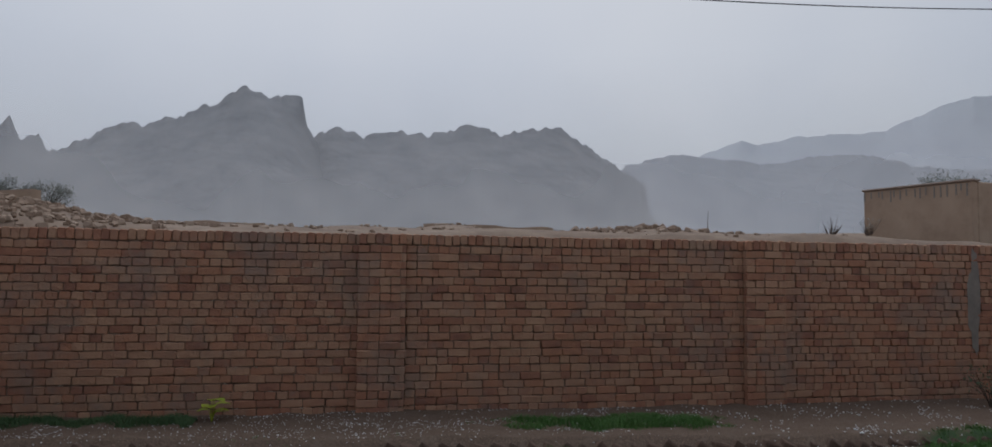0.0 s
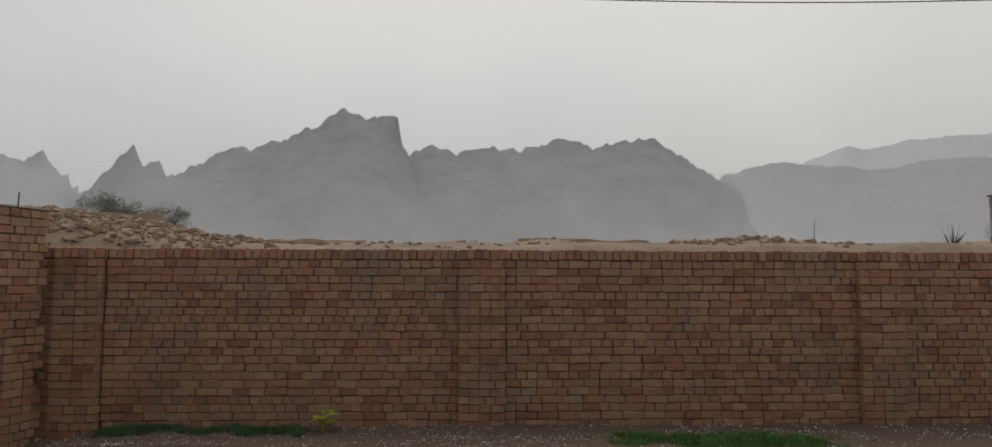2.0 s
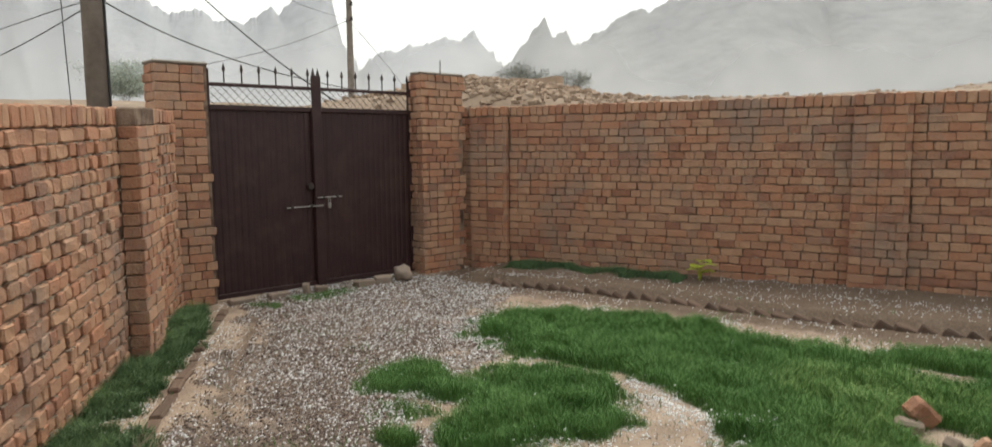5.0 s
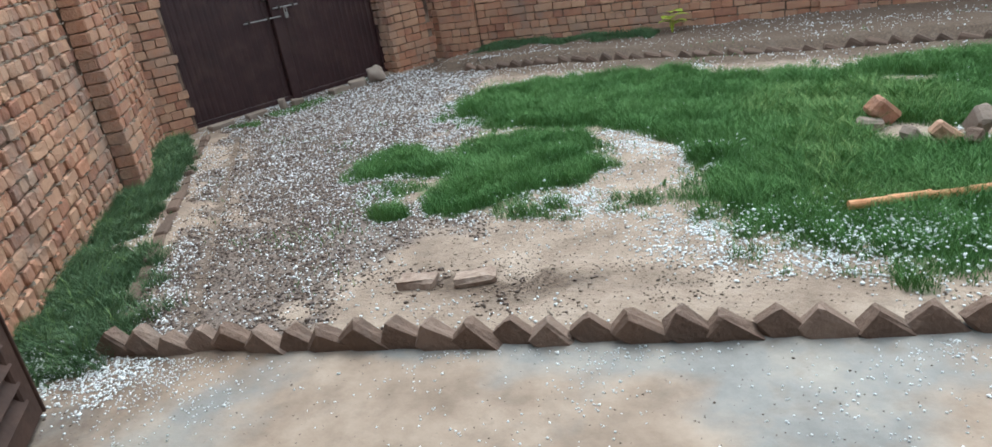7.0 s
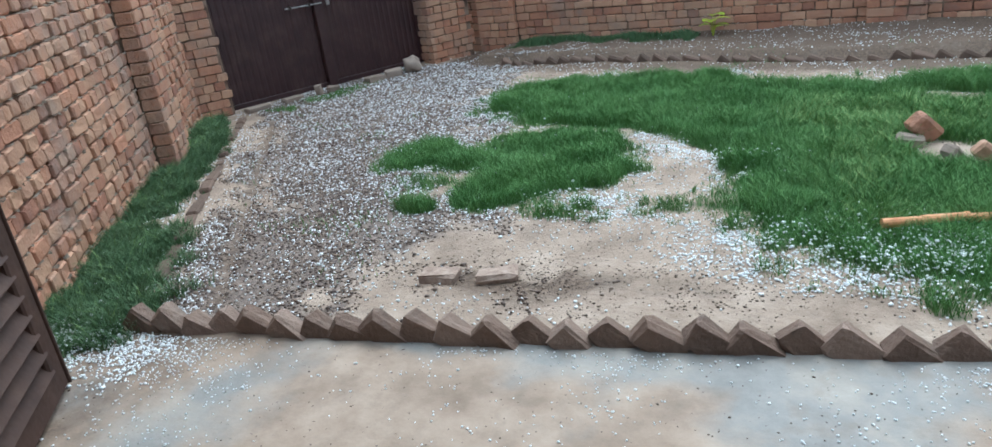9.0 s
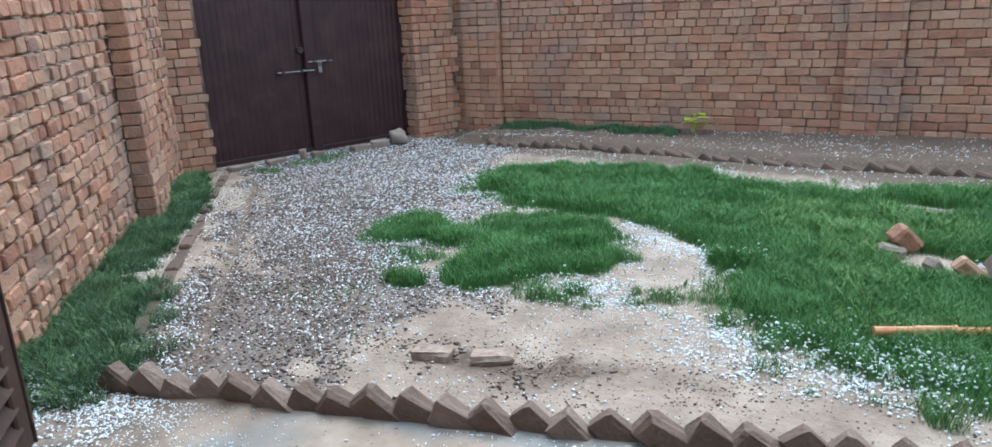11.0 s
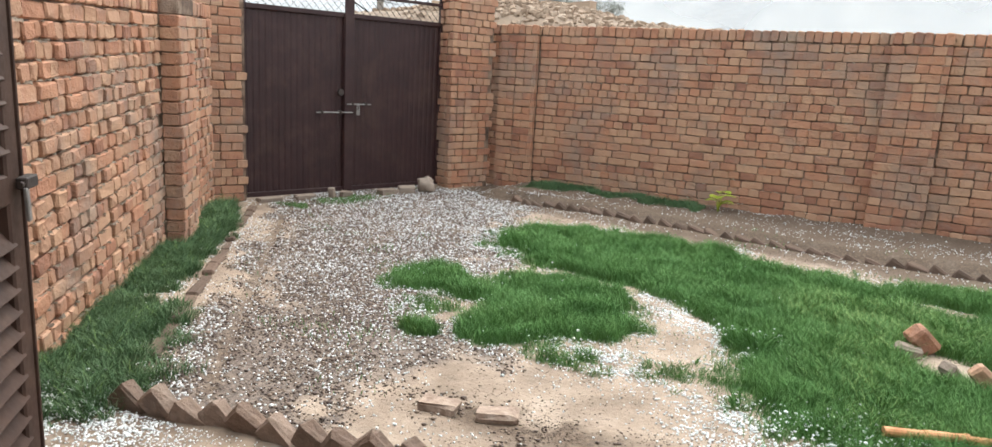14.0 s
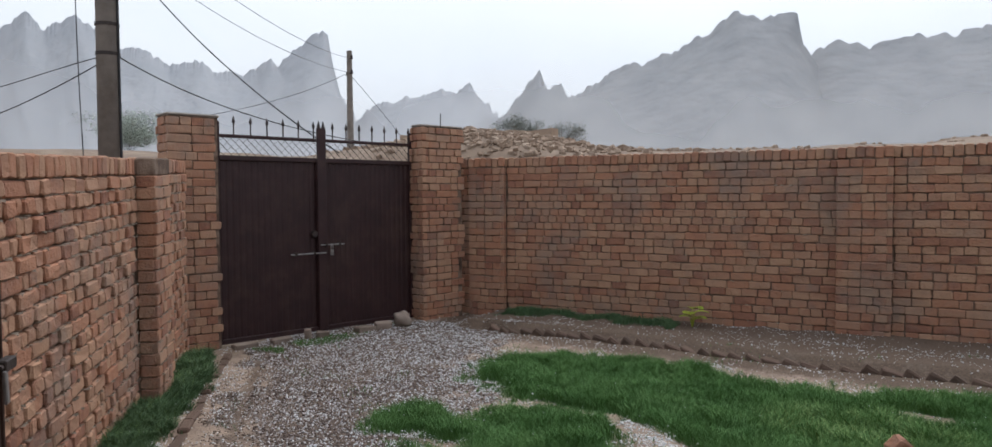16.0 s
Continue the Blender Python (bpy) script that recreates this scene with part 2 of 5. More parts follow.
# ---- mesh helpers ----
def mesh_of(name, verts, faces, material, smooth=False):
    me = bpy.data.meshes.new(name)
    me.from_pydata(verts if isinstance(verts, list) else verts.tolist(), [], faces if isinstance(faces, list) else faces.tolist())
    me.materials.append(material)
    if smooth:
        me.polygons.foreach_set("use_smooth", [True] * len(me.polygons))
    me.update()
    return me


def under(ob, parent):
    ob.parent = parent
    return ob


def part(name, bm, material, parent=None, label="", smooth=False):
    """Link a bmesh as one mesh object under a thing or part."""
    me = bpy.data.meshes.new(name)
    bm.to_mesh(me)
    bm.free()
    me.materials.append(material)
    if smooth:
        me.polygons.foreach_set("use_smooth", [True] * len(me.polygons))
    ob = new(name, me)
    if parent is not None:
        ob.parent = parent
    if label:
        ob["label"] = label
    return ob


def empty(name, m):
    ob = new(name)
    ob.matrix_world = m
    return ob


def add_box(bm, lo, hi, m=None, bevel=0.0):
    c = [(a + b) / 2 for a, b in zip(lo, hi)]
    s = [abs(b - a) for a, b in zip(lo, hi)]
    mm = Matrix.Translation(c) @ Matrix.Diagonal((*s, 1))
    r = bmesh.ops.create_cube(bm, size=1, matrix=(m @ mm) if m else mm)
    if bevel:
        edges = list({e for v in r["verts"] for e in v.link_edges})
        bmesh.ops.bevel(bm, geom=edges, offset=bevel, segments=1, affect="EDGES", profile=0.7)


def add_rod(bm, a, b, r1, r2=None, seg=8):
    a, b = Vector(a), Vector(b)
    d = b - a
    q = d.to_track_quat("Z", "Y").to_matrix().to_4x4()
    bmesh.ops.create_cone(bm, cap_ends=True, segments=seg, radius1=r1, radius2=r1 if r2 is None else r2, depth=d.length,
                          matrix=Matrix.Translation((a + b) / 2) @ q)


def box_part(name, lo, hi, material, parent=None, label="", bevel=0.0):
    bm = bmesh.new()
    add_box(bm, lo, hi, bevel=bevel)
    return part(name, bm, material, parent, label)


def smooth01(a, b, x):
    t = np.clip((x - a) / (b - a), 0, 1)
    return t * t * (3 - 2 * t)


# ---- the yard's plan ----
NORTH_Y = 8.3                                   # face of the long wall
WEST_P, WEST_D = Vector((-4.82, 3.465)), Vector((-0.643, 0.766))   # a point and the run of the short wall
WEST_RISE = 0.036                               # its courses climb towards the gate
GATE_L, GATE_R = Vector((-6.04, 5.30)), Vector((-5.26, 7.56))
EDGE_A, EDGE_D = Vector((-2.66, 1.86)), Vector((0.9726, 0.2325))
BED_A, BED_D = Vector((-4.1, 7.34)), Vector((0.9968, -0.0797))


def side(p, d, x, y):
    """Distance to the left of the line through p along d."""
    return (x - p[0]) * -d[1] + (y - p[1]) * d[0]


def vnoise(x, y, scale, seed=0):
    """Smooth value noise on arrays."""
    x, y = np.asarray(x, float) * scale + seed * 17.3, np.asarray(y, float) * scale + seed * 9.1
    xi, yi = np.floor(x), np.floor(y)
    fx, fy = x - xi, y - yi
    fx, fy = fx * fx * (3 - 2 * fx), fy * fy * (3 - 2 * fy)

    def h(a, b):
        v = np.sin(a * 127.1 + b * 311.7 + seed * 74.7) * 43758.5453
        return v - np.floor(v)
    return (h(xi, yi) * (1 - fx) + h(xi + 1, yi) * fx) * (1 - fy) + (h(xi, yi + 1) * (1 - fx) + h(xi + 1, yi + 1) * fx) * fy


def outside(x, y):
    """Distance outside the yard (negative inside)."""
    gd = (GATE_R - GATE_L).normalized()
    return np.maximum.reduce([y - NORTH_Y - 0.15, side(WEST_P, WEST_D, x, y) - 0.12, side(GATE_L, gd, x, y) - 0.3, x - 9.2, -2.6 - y])


def blob(x, y, cx, cy, rx, ry, turn=0.0):
    """1 in the middle of an ellipse, 0 on its rim, negative outside."""
    c, s = math.cos(turn), math.sin(turn)
    u, v = (x - cx) * c + (y - cy) * s, -(x - cx) * s + (y - cy) * c
    return 1 - np.sqrt((u / rx) ** 2 + (v / ry) ** 2)


def lawn_at(x, y):
    """Turf cover: above 0 there is grass."""
    f = np.maximum.reduce([
        blob(x, y, -1.85, 5.62, 1.35, 0.88, -0.12), blob(x, y, -0.6, 5.35, 1.5, 0.85, -0.1), blob(x, y, 1.2, 5.65, 1.6, 1.0),
        blob(x, y, 2.6, 5.4, 1.3, 1.2), blob(x, y, 5.8, 5.9, 1.6, 0.9), blob(x, y, -2.75, 5.85, 0.45, 0.6),
        blob(x, y, -2.02, 4.40, 0.52, 0.48), blob(x, y, -1.87, 4.05, 0.44, 0.50), blob(x, y, -2.02, 3.60, 0.26, 0.30),
        blob(x, y, 0.02, 3.72, 0.98, 0.74, 0.10), blob(x, y, 0.7, 3.6, 0.9, 0.8), blob(x, y, 2.2, 3.6, 1.2, 0.7), blob(x, y, -0.30, 4.40, 0.75, 0.48),
        blob(x, y, -2.93, 4.10, 0.27, 0.30), blob(x, y, -2.58, 4.08, 0.20, 0.18), np.minimum(blob(x, y, -2.64, 3.70, 0.20, 0.22), -0.08), np.minimum(blob(x, y, -1.10, 3.52, 0.14, 0.13), 0.0),
        blob(x, y, -2.40, 3.28, 0.13, 0.09), np.minimum(blob(x, y, -1.46, 3.46, 0.30, 0.18, 0.3), -0.10), np.minimum(blob(x, y, 0.28, 2.82, 0.20, 0.10), -0.06), np.minimum(blob(x, y, -0.05, 3.12, 0.75, 0.26, 0.1), -0.06)])
    f = f + 0.03 + 0.26 * (vnoise(x, y, 2.4, 3) - 0.5) + 0.26 * (vnoise(x, y, 7.0, 4) - 0.5) + 0.30 * (vnoise(x, y, 19.0, 15) - 0.5)
    bare = np.maximum.reduce([blob(x, y, 0.25, 5.75, 0.5, 0.16), blob(x, y, -1.33, 4.52, 0.50, 0.11, -0.62), blob(x, y, -1.12, 4.02, 0.17, 0.42) * (np.hypot(x + 1.10, y - 3.52) > 0.16),
                              0.5 * blob(x, y, -0.45, 4.30, 0.6, 0.06, -0.15), 0.35 * blob(x, y, -2.1, 4.88, 0.6, 0.06, -0.12), 0.8 * blob(x, y, 0.18, 4.50, 0.32, 0.22)])
    return f - 1.2 * np.maximum(bare, 0)


def west_bed_at(x, y):
    """Grass strip along the short wall."""
    off = -side(WEST_P, WEST_D, x, y)
    run = (x - WEST_P[0]) * WEST_D[0] + (y - WEST_P[1]) * WEST_D[1]
    w = np.clip(0.33 - 0.055 * run, 0.25, 0.5) + 0.05 * np.sin(run * 2.1)
    gap = 0.9 * np.exp(-((run + 1.16) / 0.10) ** 2)
    ends = smooth01(-2.45, -3.15, run)
    return np.where((run < 1.75) & (off > -0.1), 1 - off / w, -1) - gap - 1.3 * ends + 0.45 * (vnoise(x, y, 6.0, 8) - 0.5) + 0.45 * (vnoise(x, y, 19.0, 28) - 0.5)


def groove_at(x, y):
    """Distance to the right of the narrow rut that runs along the track's side."""
    return -side(Vector((-5.15, 4.90)), Vector((-0.66, 0.751)), x, y)


def track_bare(x, y):
    """Sand showing through the gravel: a strip beside the rut and ragged patches."""
    strip = 0.85 * np.exp(-((groove_at(x, y) - 0.12) / 0.15) ** 2) * (0.7 + 0.3 * vnoise(x, y, 2.0, 24))
    patches = 0.8 * smooth01(0.56, 0.74, 0.6 * vnoise(x, y, 2.4, 25) + 0.4 * vnoise(x, y, 6.5, 26))
    return np.maximum(strip, patches)


def track_at(x, y):
    """The gravel track from the gate."""
    left = -side(Vector((-5.60, 4.95)), Vector((-0.660, 0.751)), x, y) + 0.02
    run = (x + 2.6) * -0.5 + (y - 2.3) * 0.86
    right = 1.46 + 0.38 * run - left
    ragged = 0.9 * (vnoise(x, y, 2.2, 21) - 0.5) + 0.6 * (vnoise(x, y, 7.0, 22) - 0.5)
    return (np.minimum(np.minimum(left * 2.2, right * 1.3), (7.6 - y) * 2) + ragged) * np.where(side(EDGE_A, EDGE_D, x, y) > 0.05, 1, 0)


def ground_z(x, y):
    x, y = np.asarray(x, float), np.asarray(y, float)
    r = np.hypot(x, y)
    d = outside(x, y)
    z = 0.030 * (vnoise(x, y, 1.1, 1) - 0.5) + 0.016 * (vnoise(x, y, 5.0, 2) - 0.5) + 0.008 * (vnoise(x, y, 17.0, 5) - 0.5)
    z = z - 0.035 * np.exp(-(groove_at(x, y) / 0.05) ** 2) * (side(EDGE_A, EDGE_D, x, y) > 0.2) * (y < 5.0)
    paved = smooth01(0.06, -0.10, side(EDGE_A, EDGE_D, x, y))
    z = z * (1 - 0.85 * paved) - 0.01 * paved
    bed = smooth01(-0.02, 0.06, side(BED_A, BED_D, x, y)) * smooth01(-4.6, -4.3, x)
    z = z + bed * (0.085 + 0.03 * vnoise(x, y, 4.0, 6))
    hill = 1.60 + 0.0465 * r + r * 0.004 * (vnoise(x, y, 0.22, 7) - 0.5) + 0.25 * (vnoise(x, y, 0.7, 9) - 0.5) * smooth01(60, 20, r)
    hill = hill + 0.55 * np.exp(-(((x + 7.2) / 2.3) ** 2 + ((y - 13.4) / 1.5) ** 2)) + 0.12 * np.exp(-(((x - 1) / 3.5) ** 2 + ((y - 20) / 2) ** 2))
    hill = hill + 0.17 * np.exp(-(((x - 9.0) / 5.0) ** 2 + ((y - 21) / 1.2) ** 2))
    hill = hill - 0.42 * smooth01(6, 16, x) * smooth01(120, 50, r)
    return z + (hill - z) * smooth01(0.4, 3.8, d)


# ---- ground: one sheet from the yard to the hills ----
def ground():
    far = [12.0 * 1.16 ** k for k in range(31)]
    xs = np.array([-v for v in reversed(far)] + list(np.arange(-11.5, -6.5, 0.25)) + list(np.arange(-6.5, 2.0, 0.05)) + list(np.arange(2.0, 11.8, 0.2)) + far)
    ys = np.array([-v for v in reversed(far)] + list(np.arange(-11.5, -1.0, 0.5)) + list(np.arange(-1.0, 8.6, 0.05)) + list(np.arange(8.6, 12.0, 0.2))
                  + list(np.arange(12.0, 30.0, 0.45)) + [30 * 1.14 ** k for k in range(1, 26)])
    gx, gy = np.meshgrid(xs, ys)
    z = ground_z(gx, gy)
    verts = np.stack([gx.ravel(), gy.ravel(), z.ravel()], 1)
    nx, ny = len(xs), len(ys)
    i = (np.arange(ny - 1)[:, None] * nx + np.arange(nx - 1)[None]).ravel()
    me = mesh_of("ground", verts, np.stack([i, i + 1, i + 1 + nx, i + nx], 1), SOIL, True)
    x, y = gx.ravel(), gy.ravel()
    front = side(EDGE_A, EDGE_D, x, y)
    zones = {
        "gravel": np.clip(track_at(x, y) * 1.2 + 0.1 - 0.9 * track_bare(x, y), 0, 1),
        "wet": np.where(front < 0.0, np.clip(0.16 + 0.26 * (x + 1.4) + 1.3 * (vnoise(x, y, 2.1, 11) - 0.5) + 0.5 * (vnoise(x, y, 6.0, 12) - 0.5) + 0.85 * np.exp(front / 0.14) * smooth01(-2.3, -1.7, x), 0, 0.95), 0.0),
        # earth also darkens a narrow line along the rut
        "earth": np.clip(smooth01(-0.85, 0.0, side(BED_A, BED_D, x, y)) * (x > -4.9) + 0.7 * np.exp(-(groove_at(x, y) / 0.05) ** 2) * (front > 0.2) * (y < 5.0) + 0.9 * np.maximum(blob(x, y, -1.5, 2.6, 1.15, 0.26, 0.2), 0) * smooth01(0.35, 0.65, vnoise(x, y, 6.0, 17)) + 0.5 * smooth01(-1.9, -2.6, x) * (front < 0), 0, 1),
        "turf": np.clip(np.maximum(lawn_at(x, y) * 1.6 + 0.30, west_bed_at(x, y) * 1.6 + 0.05), 0, 1) * (outside(x, y) < 0),
        "slab": smooth01(0.03, -0.06, front),
        "wild": smooth01(-0.1, 0.5, outside(x, y)),
    }
    for key, values in zones.items():
        a = me.attributes.new(key, "FLOAT", "POINT")
        a.data.foreach_set("value", values.astype(np.float32))
    return tagged(new("ground", me), "wet sandy yard soil and stony clay land", "ground", kind="structure")


GROUND = ground()


# ---- brickwork ----
def brick_mesh(length, height, depth, seed, wear=1.0):
    """A worn brick: eight-sided face with knocked-off corners, a soft arris and plain sides."""
    rnd = random.Random(seed)

    def j(a):
        return rnd.uniform(-a, a)
    ring = []
    for sx, sz in ((-1, -1), (1, -1), (1, 1), (-1, 1)):
        cut_x, cut_z = rnd.uniform(0.003, 0.022 * wear), rnd.uniform(0.003, 0.016 * wear)
        p, q = (sx * (length / 2 - cut_x), sz * height / 2 + j(0.003)), (sx * length / 2 + j(0.003), sz * (height / 2 - cut_z))
        ring += [p, q] if sx * sz < 0 else [q, p]
    v = []
    for grow, y in ((-0.0065 * wear, 0.0), (0.0, 0.008 * wear), (0.0, depth)):
        for x, z in ring:
            v.append((x * (1 + 2 * grow / length) + (j(0.0025 * wear) if y < depth else 0), y + (j(0.004 * wear) if y < depth else 0), z * (1 + 2 * grow / height) + (j(0.002) if y < depth else 0)))
    f = [tuple(range(8))]
    for k in (0, 8):
        for a in range(8):
            b = (a + 1) % 8
            f.append((k + a, k + 8 + a, k + 8 + b, k + b))
    return v, f


PITCH = 0.0862
KINDS = {}
for kind_name, (ln, hi, wear) in {"long": (0.226, 0.0785, 0.75), "half": (0.109, 0.0785, 0.75), "three": (0.163, 0.0785, 0.75), "cap": (0.078, 0.114, 0.9), "flank": (0.070, 0.082, 0.6),
                                  "rough_long": (0.222, 0.0785, 1.05), "rough_half": (0.106, 0.0785, 1.05), "rough_three": (0.145, 0.0785, 1.05), "rough_bit": (0.068, 0.0785, 1.05)}.items():
    KINDS[kind_name] = [(ln, *brick_mesh(ln, hi, 0.055, 31 * s + int(ln * 1000), wear)) for s in range(8)]
BRICK_MESHES = {k: [mesh_of("brick", v, f, BRICK) for _, v, f in KINDS[k]] for k in KINDS}


def courses(run, top, rows, seed, proud=0.0, loose=False):
    """Bricks over a stretch of wall face: (kind, variant, u, z, out, turn). Rows go down from just under top."""
    rnd = random.Random(seed)
    out = []
    u0, u1 = run
    for r in range(rows):
        z = top - (r + 0.5) * PITCH + rnd.uniform(-0.002, 0.002)
        course = ((0.05, 0.75, 0.20), (0.08, 0.62, 0.30)) if loose else ((0.06, 0.74, 0.20), (0.62, 0.10, 0.28))
        style = rnd.choices(("long", "half", "mixed"), course[r % 2])[0]
        u = u0 + rnd.uniform(0, 0.11) * (u1 - u0 > 0.8)
        if u > u0 + 0.03:
            u = u0
            first = rnd.choice(("half", "three"))
        else:
            first = None
        while u < u1 - 0.05:
            kind = first or (style if style != "mixed" and rnd.random() < 0.85 else rnd.choice(("long", "half", "half", "three")))
            first = None
            if loose:
                kind = "rough_bit" if rnd.random() < 0.13 else "rough_" + kind
            ln = KINDS[kind][0][0]
            if u + ln > u1 + 0.004:
                kind = ("rough_half" if loose else "half") if u + 0.108 <= u1 + 0.03 else None
                if kind is None:
                    break
                ln = 0.110
            gap = rnd.choice((0.004, 0.006, 0.009, 0.013)) if loose else rnd.choice((0.003, 0.004, 0.006, 0.008, 0.011))
            out.append((kind, rnd.randrange(8), u + ln / 2, z + rnd.uniform(-0.003, 0.003), proud + rnd.uniform(-0.006, 0.010) * (1.5 if loose else 0.9), rnd.uniform(-1.8, 1.8)))
            u += ln + gap
    return out


def cap_row(run, z, seed, proud=0.0):
    rnd = random.Random(seed)
    out, u = [], run[0] + 0.04
    while u < run[1] - 0.03:
        out.append(("cap", rnd.randrange(8), u, z + rnd.uniform(-0.005, 0.005), proud + rnd.uniform(-0.004, 0.008), rnd.uniform(-2.5, 2.5)))
        u += 0.076 + rnd.uniform(0.006, 0.014)
    return out


def lay(bricks, m, parent, near, lean=2.0):
    """Lay bricks on the face whose frame is m (x along, -y out, z up): those for which near() holds are pieces of their own,
    at most 300; the rest is one mesh."""
    vs, fs, count = [], [], 0
    skew = random.Random(len(bricks))
    pick = sorted(range(len(bricks)), key=lambda i: near(bricks[i]))[:300]
    pick = set(pick)
    for i, (kind, var, u, z, out, turn) in enumerate(bricks):
        t = (m @ Matrix.Translation((u, -out, z)) @ Matrix.Rotation(radians(turn), 4, "Y") @ Matrix.Rotation(radians(skew.uniform(-1, 1) * lean), 4, "Z")
             @ Matrix.Rotation(radians(skew.uniform(-1, 1) * lean), 4, "X"))
        if i in pick:
            ob = new("brick", BRICK_MESHES[kind][var])
            ob.parent = parent
            ob.matrix_world = t
        else:
            _, v, f = KINDS[kind][var]
            vs += [tuple(t @ Vector(p)) for p in v]
            fs += [tuple(count + a for a in q) for q in f]
            count += len(v)
    if vs:
        inv = parent.matrix_world.inverted()
        vs = [tuple(inv @ Vector(p)) for p in vs]
        ob = new("brickwork", mesh_of("brickwork", vs, fs, BRICK))
        ob.parent = parent
        tagged(ob, kind="stuff")


def face_frame(p, d, z=0.0, rise=0.0):
    """Frame of a wall face that starts at p and runs along d, its outside to the right of d; rise lifts the courses along the run."""
    m = Matrix.Identity(4)
    m.col[0][:3] = (d[0], d[1], rise)
    m.col[1][:3] = (-d[1], d[0], 0)
    m.col[3][:3] = (p[0], p[1], z)
    return m


# ---- long wall with its pilasters ----
def long_wall():
    x0, x1, top = -5.05, 9.2, 2.0
    bm = bmesh.new()
    add_box(bm, (x0, NORTH_Y + 0.013, -0.25), (x1, NORTH_Y + 0.24, top - 0.012))
    wall = tagged(part("wall_north", bm, MORTAR), "weathered red-brown brick wall with a rowlock top course", "wall", kind="structure")
    m = face_frame((0, NORTH_Y), (1, 0))
    bricks, at = [], x0
    for k, right in enumerate((-4.311, 0.0, 4.453)):
        left = right - 0.50
        if left > at:
            bricks += courses((at, left + 0.12), top - 0.122, 23, 10 + k)
        bricks += courses((left, right), top - 0.122, 23, 40 + k, proud=0.085)
        box_part("pilaster", (left + 0.010, NORTH_Y - 0.073, -0.25), (right - 0.010, NORTH_Y + 0.05, top - 0.015), MORTAR, wall)
        flank = face_frame((right + 0.003, NORTH_Y - 0.085), (0, 1))
        lay([("flank", r % 8, 0.044, top - 0.122 - (r + 0.5) * PITCH, 0.0, 0.0) for r in range(23)], flank, wall, lambda b: 0)
        flank = face_frame((left - 0.003, NORTH_Y), (0, -1))
        lay([("flank", (r + 3) % 8, 0.044, top - 0.122 - (r + 0.5) * PITCH, 0.0, 0.0) for r in range(23)], flank, wall, lambda b: 0)
        at = right + 0.009
    bricks += courses((at, x1), top - 0.122, 23, 20)
    bricks += cap_row((x0, x1), top - 0.057, 77)
    for right in (-4.311, 0.0, 4.453):
        bricks += cap_row((right - 0.50, right), top - 0.057, 78, proud=0.085)
    lay(bricks, m, wall, lambda b: abs(b[2] + 0.55) + 0.2 * b[3])
    rnd = random.Random(5)
    for x, z, w, h in ((7.05, 1.25, 0.20, 1.45),):
        smear(wall, m, x, z, w, h, rnd)
    return wall


def smear(wall, m, u, z, w, h, rnd):
    """A thin ragged patch of cement on the bricks."""
    bm = bmesh.new()
    ring = []
    for k in range(18):
        a = k * math.tau / 18
        q = rnd.uniform(0.65, 1.05)
        ring.append(bm.verts.new(m @ Vector((u + math.cos(a) * w / 2 * q, -0.0085, z + math.sin(a) * h / 2 * q))))
    mid = bm.verts.new(m @ Vector((u, -0.0135, z)))
    for k in range(18):
        bm.faces.new((mid, ring[k], ring[(k + 1) % 18]))
    part("cement_smear", bm, CEMENT, wall, "grey cement smear")


WALL_NORTH = long_wall()


# ---- short wall beside the house door ----
def short_wall():
    start, end, top = -3.6, 1.75, 1.815
    m = face_frame(WEST_P, WEST_D, 0.0, WEST_RISE)
    bm = bmesh.new()
    add_box(bm, (start, 0.020, -0.4), (end, 0.24, top - 0.012), m)
    wall = tagged(part("wall_west", bm, MORTAR), "rough brick wall of pale red bricks with open joints", "wall", kind="structure")
    bricks = courses((0.50, end), top - 0.122, 23, 51, loose=True)
    bricks += courses((0.0, 0.50), top - 0.122, 23, 52, proud=0.135)
    bricks += courses((start, 0.0), top - 0.122, 23, 53, loose=True)
    bricks += cap_row((start, end), top - 0.057, 54)
    lay(bricks, m, wall, lambda b: abs(b[2] + 1.2), 2.8)
    bm = bmesh.new()
    add_box(bm, (0.014, -0.112, -0.4), (0.486, 0.05, top - 0.012), m)
    part("pilaster", bm, MORTAR, wall)
    bm = bmesh.new()
    add_box(bm, (0.01, -0.128, top - 0.125), (0.49, 0.0, top + 0.004), m, bevel=0.01)
    part("pilaster_cap", bm, MORTAR, wall)
    # the pilaster's flank towards the house
    flank = face_frame(WEST_P, (-WEST_D.y * -1, WEST_D.x * -1))
    rnd = random.Random(8)
    lay([("half", rnd.randrange(5), 0.058, top - 0.122 - (r + 0.5) * PITCH, rnd.uniform(-0.004, 0.006), rnd.uniform(-1, 1)) for r in range(23)],
        flank, wall, lambda b: b[3])
    return wall


WALL_WEST = short_wall()


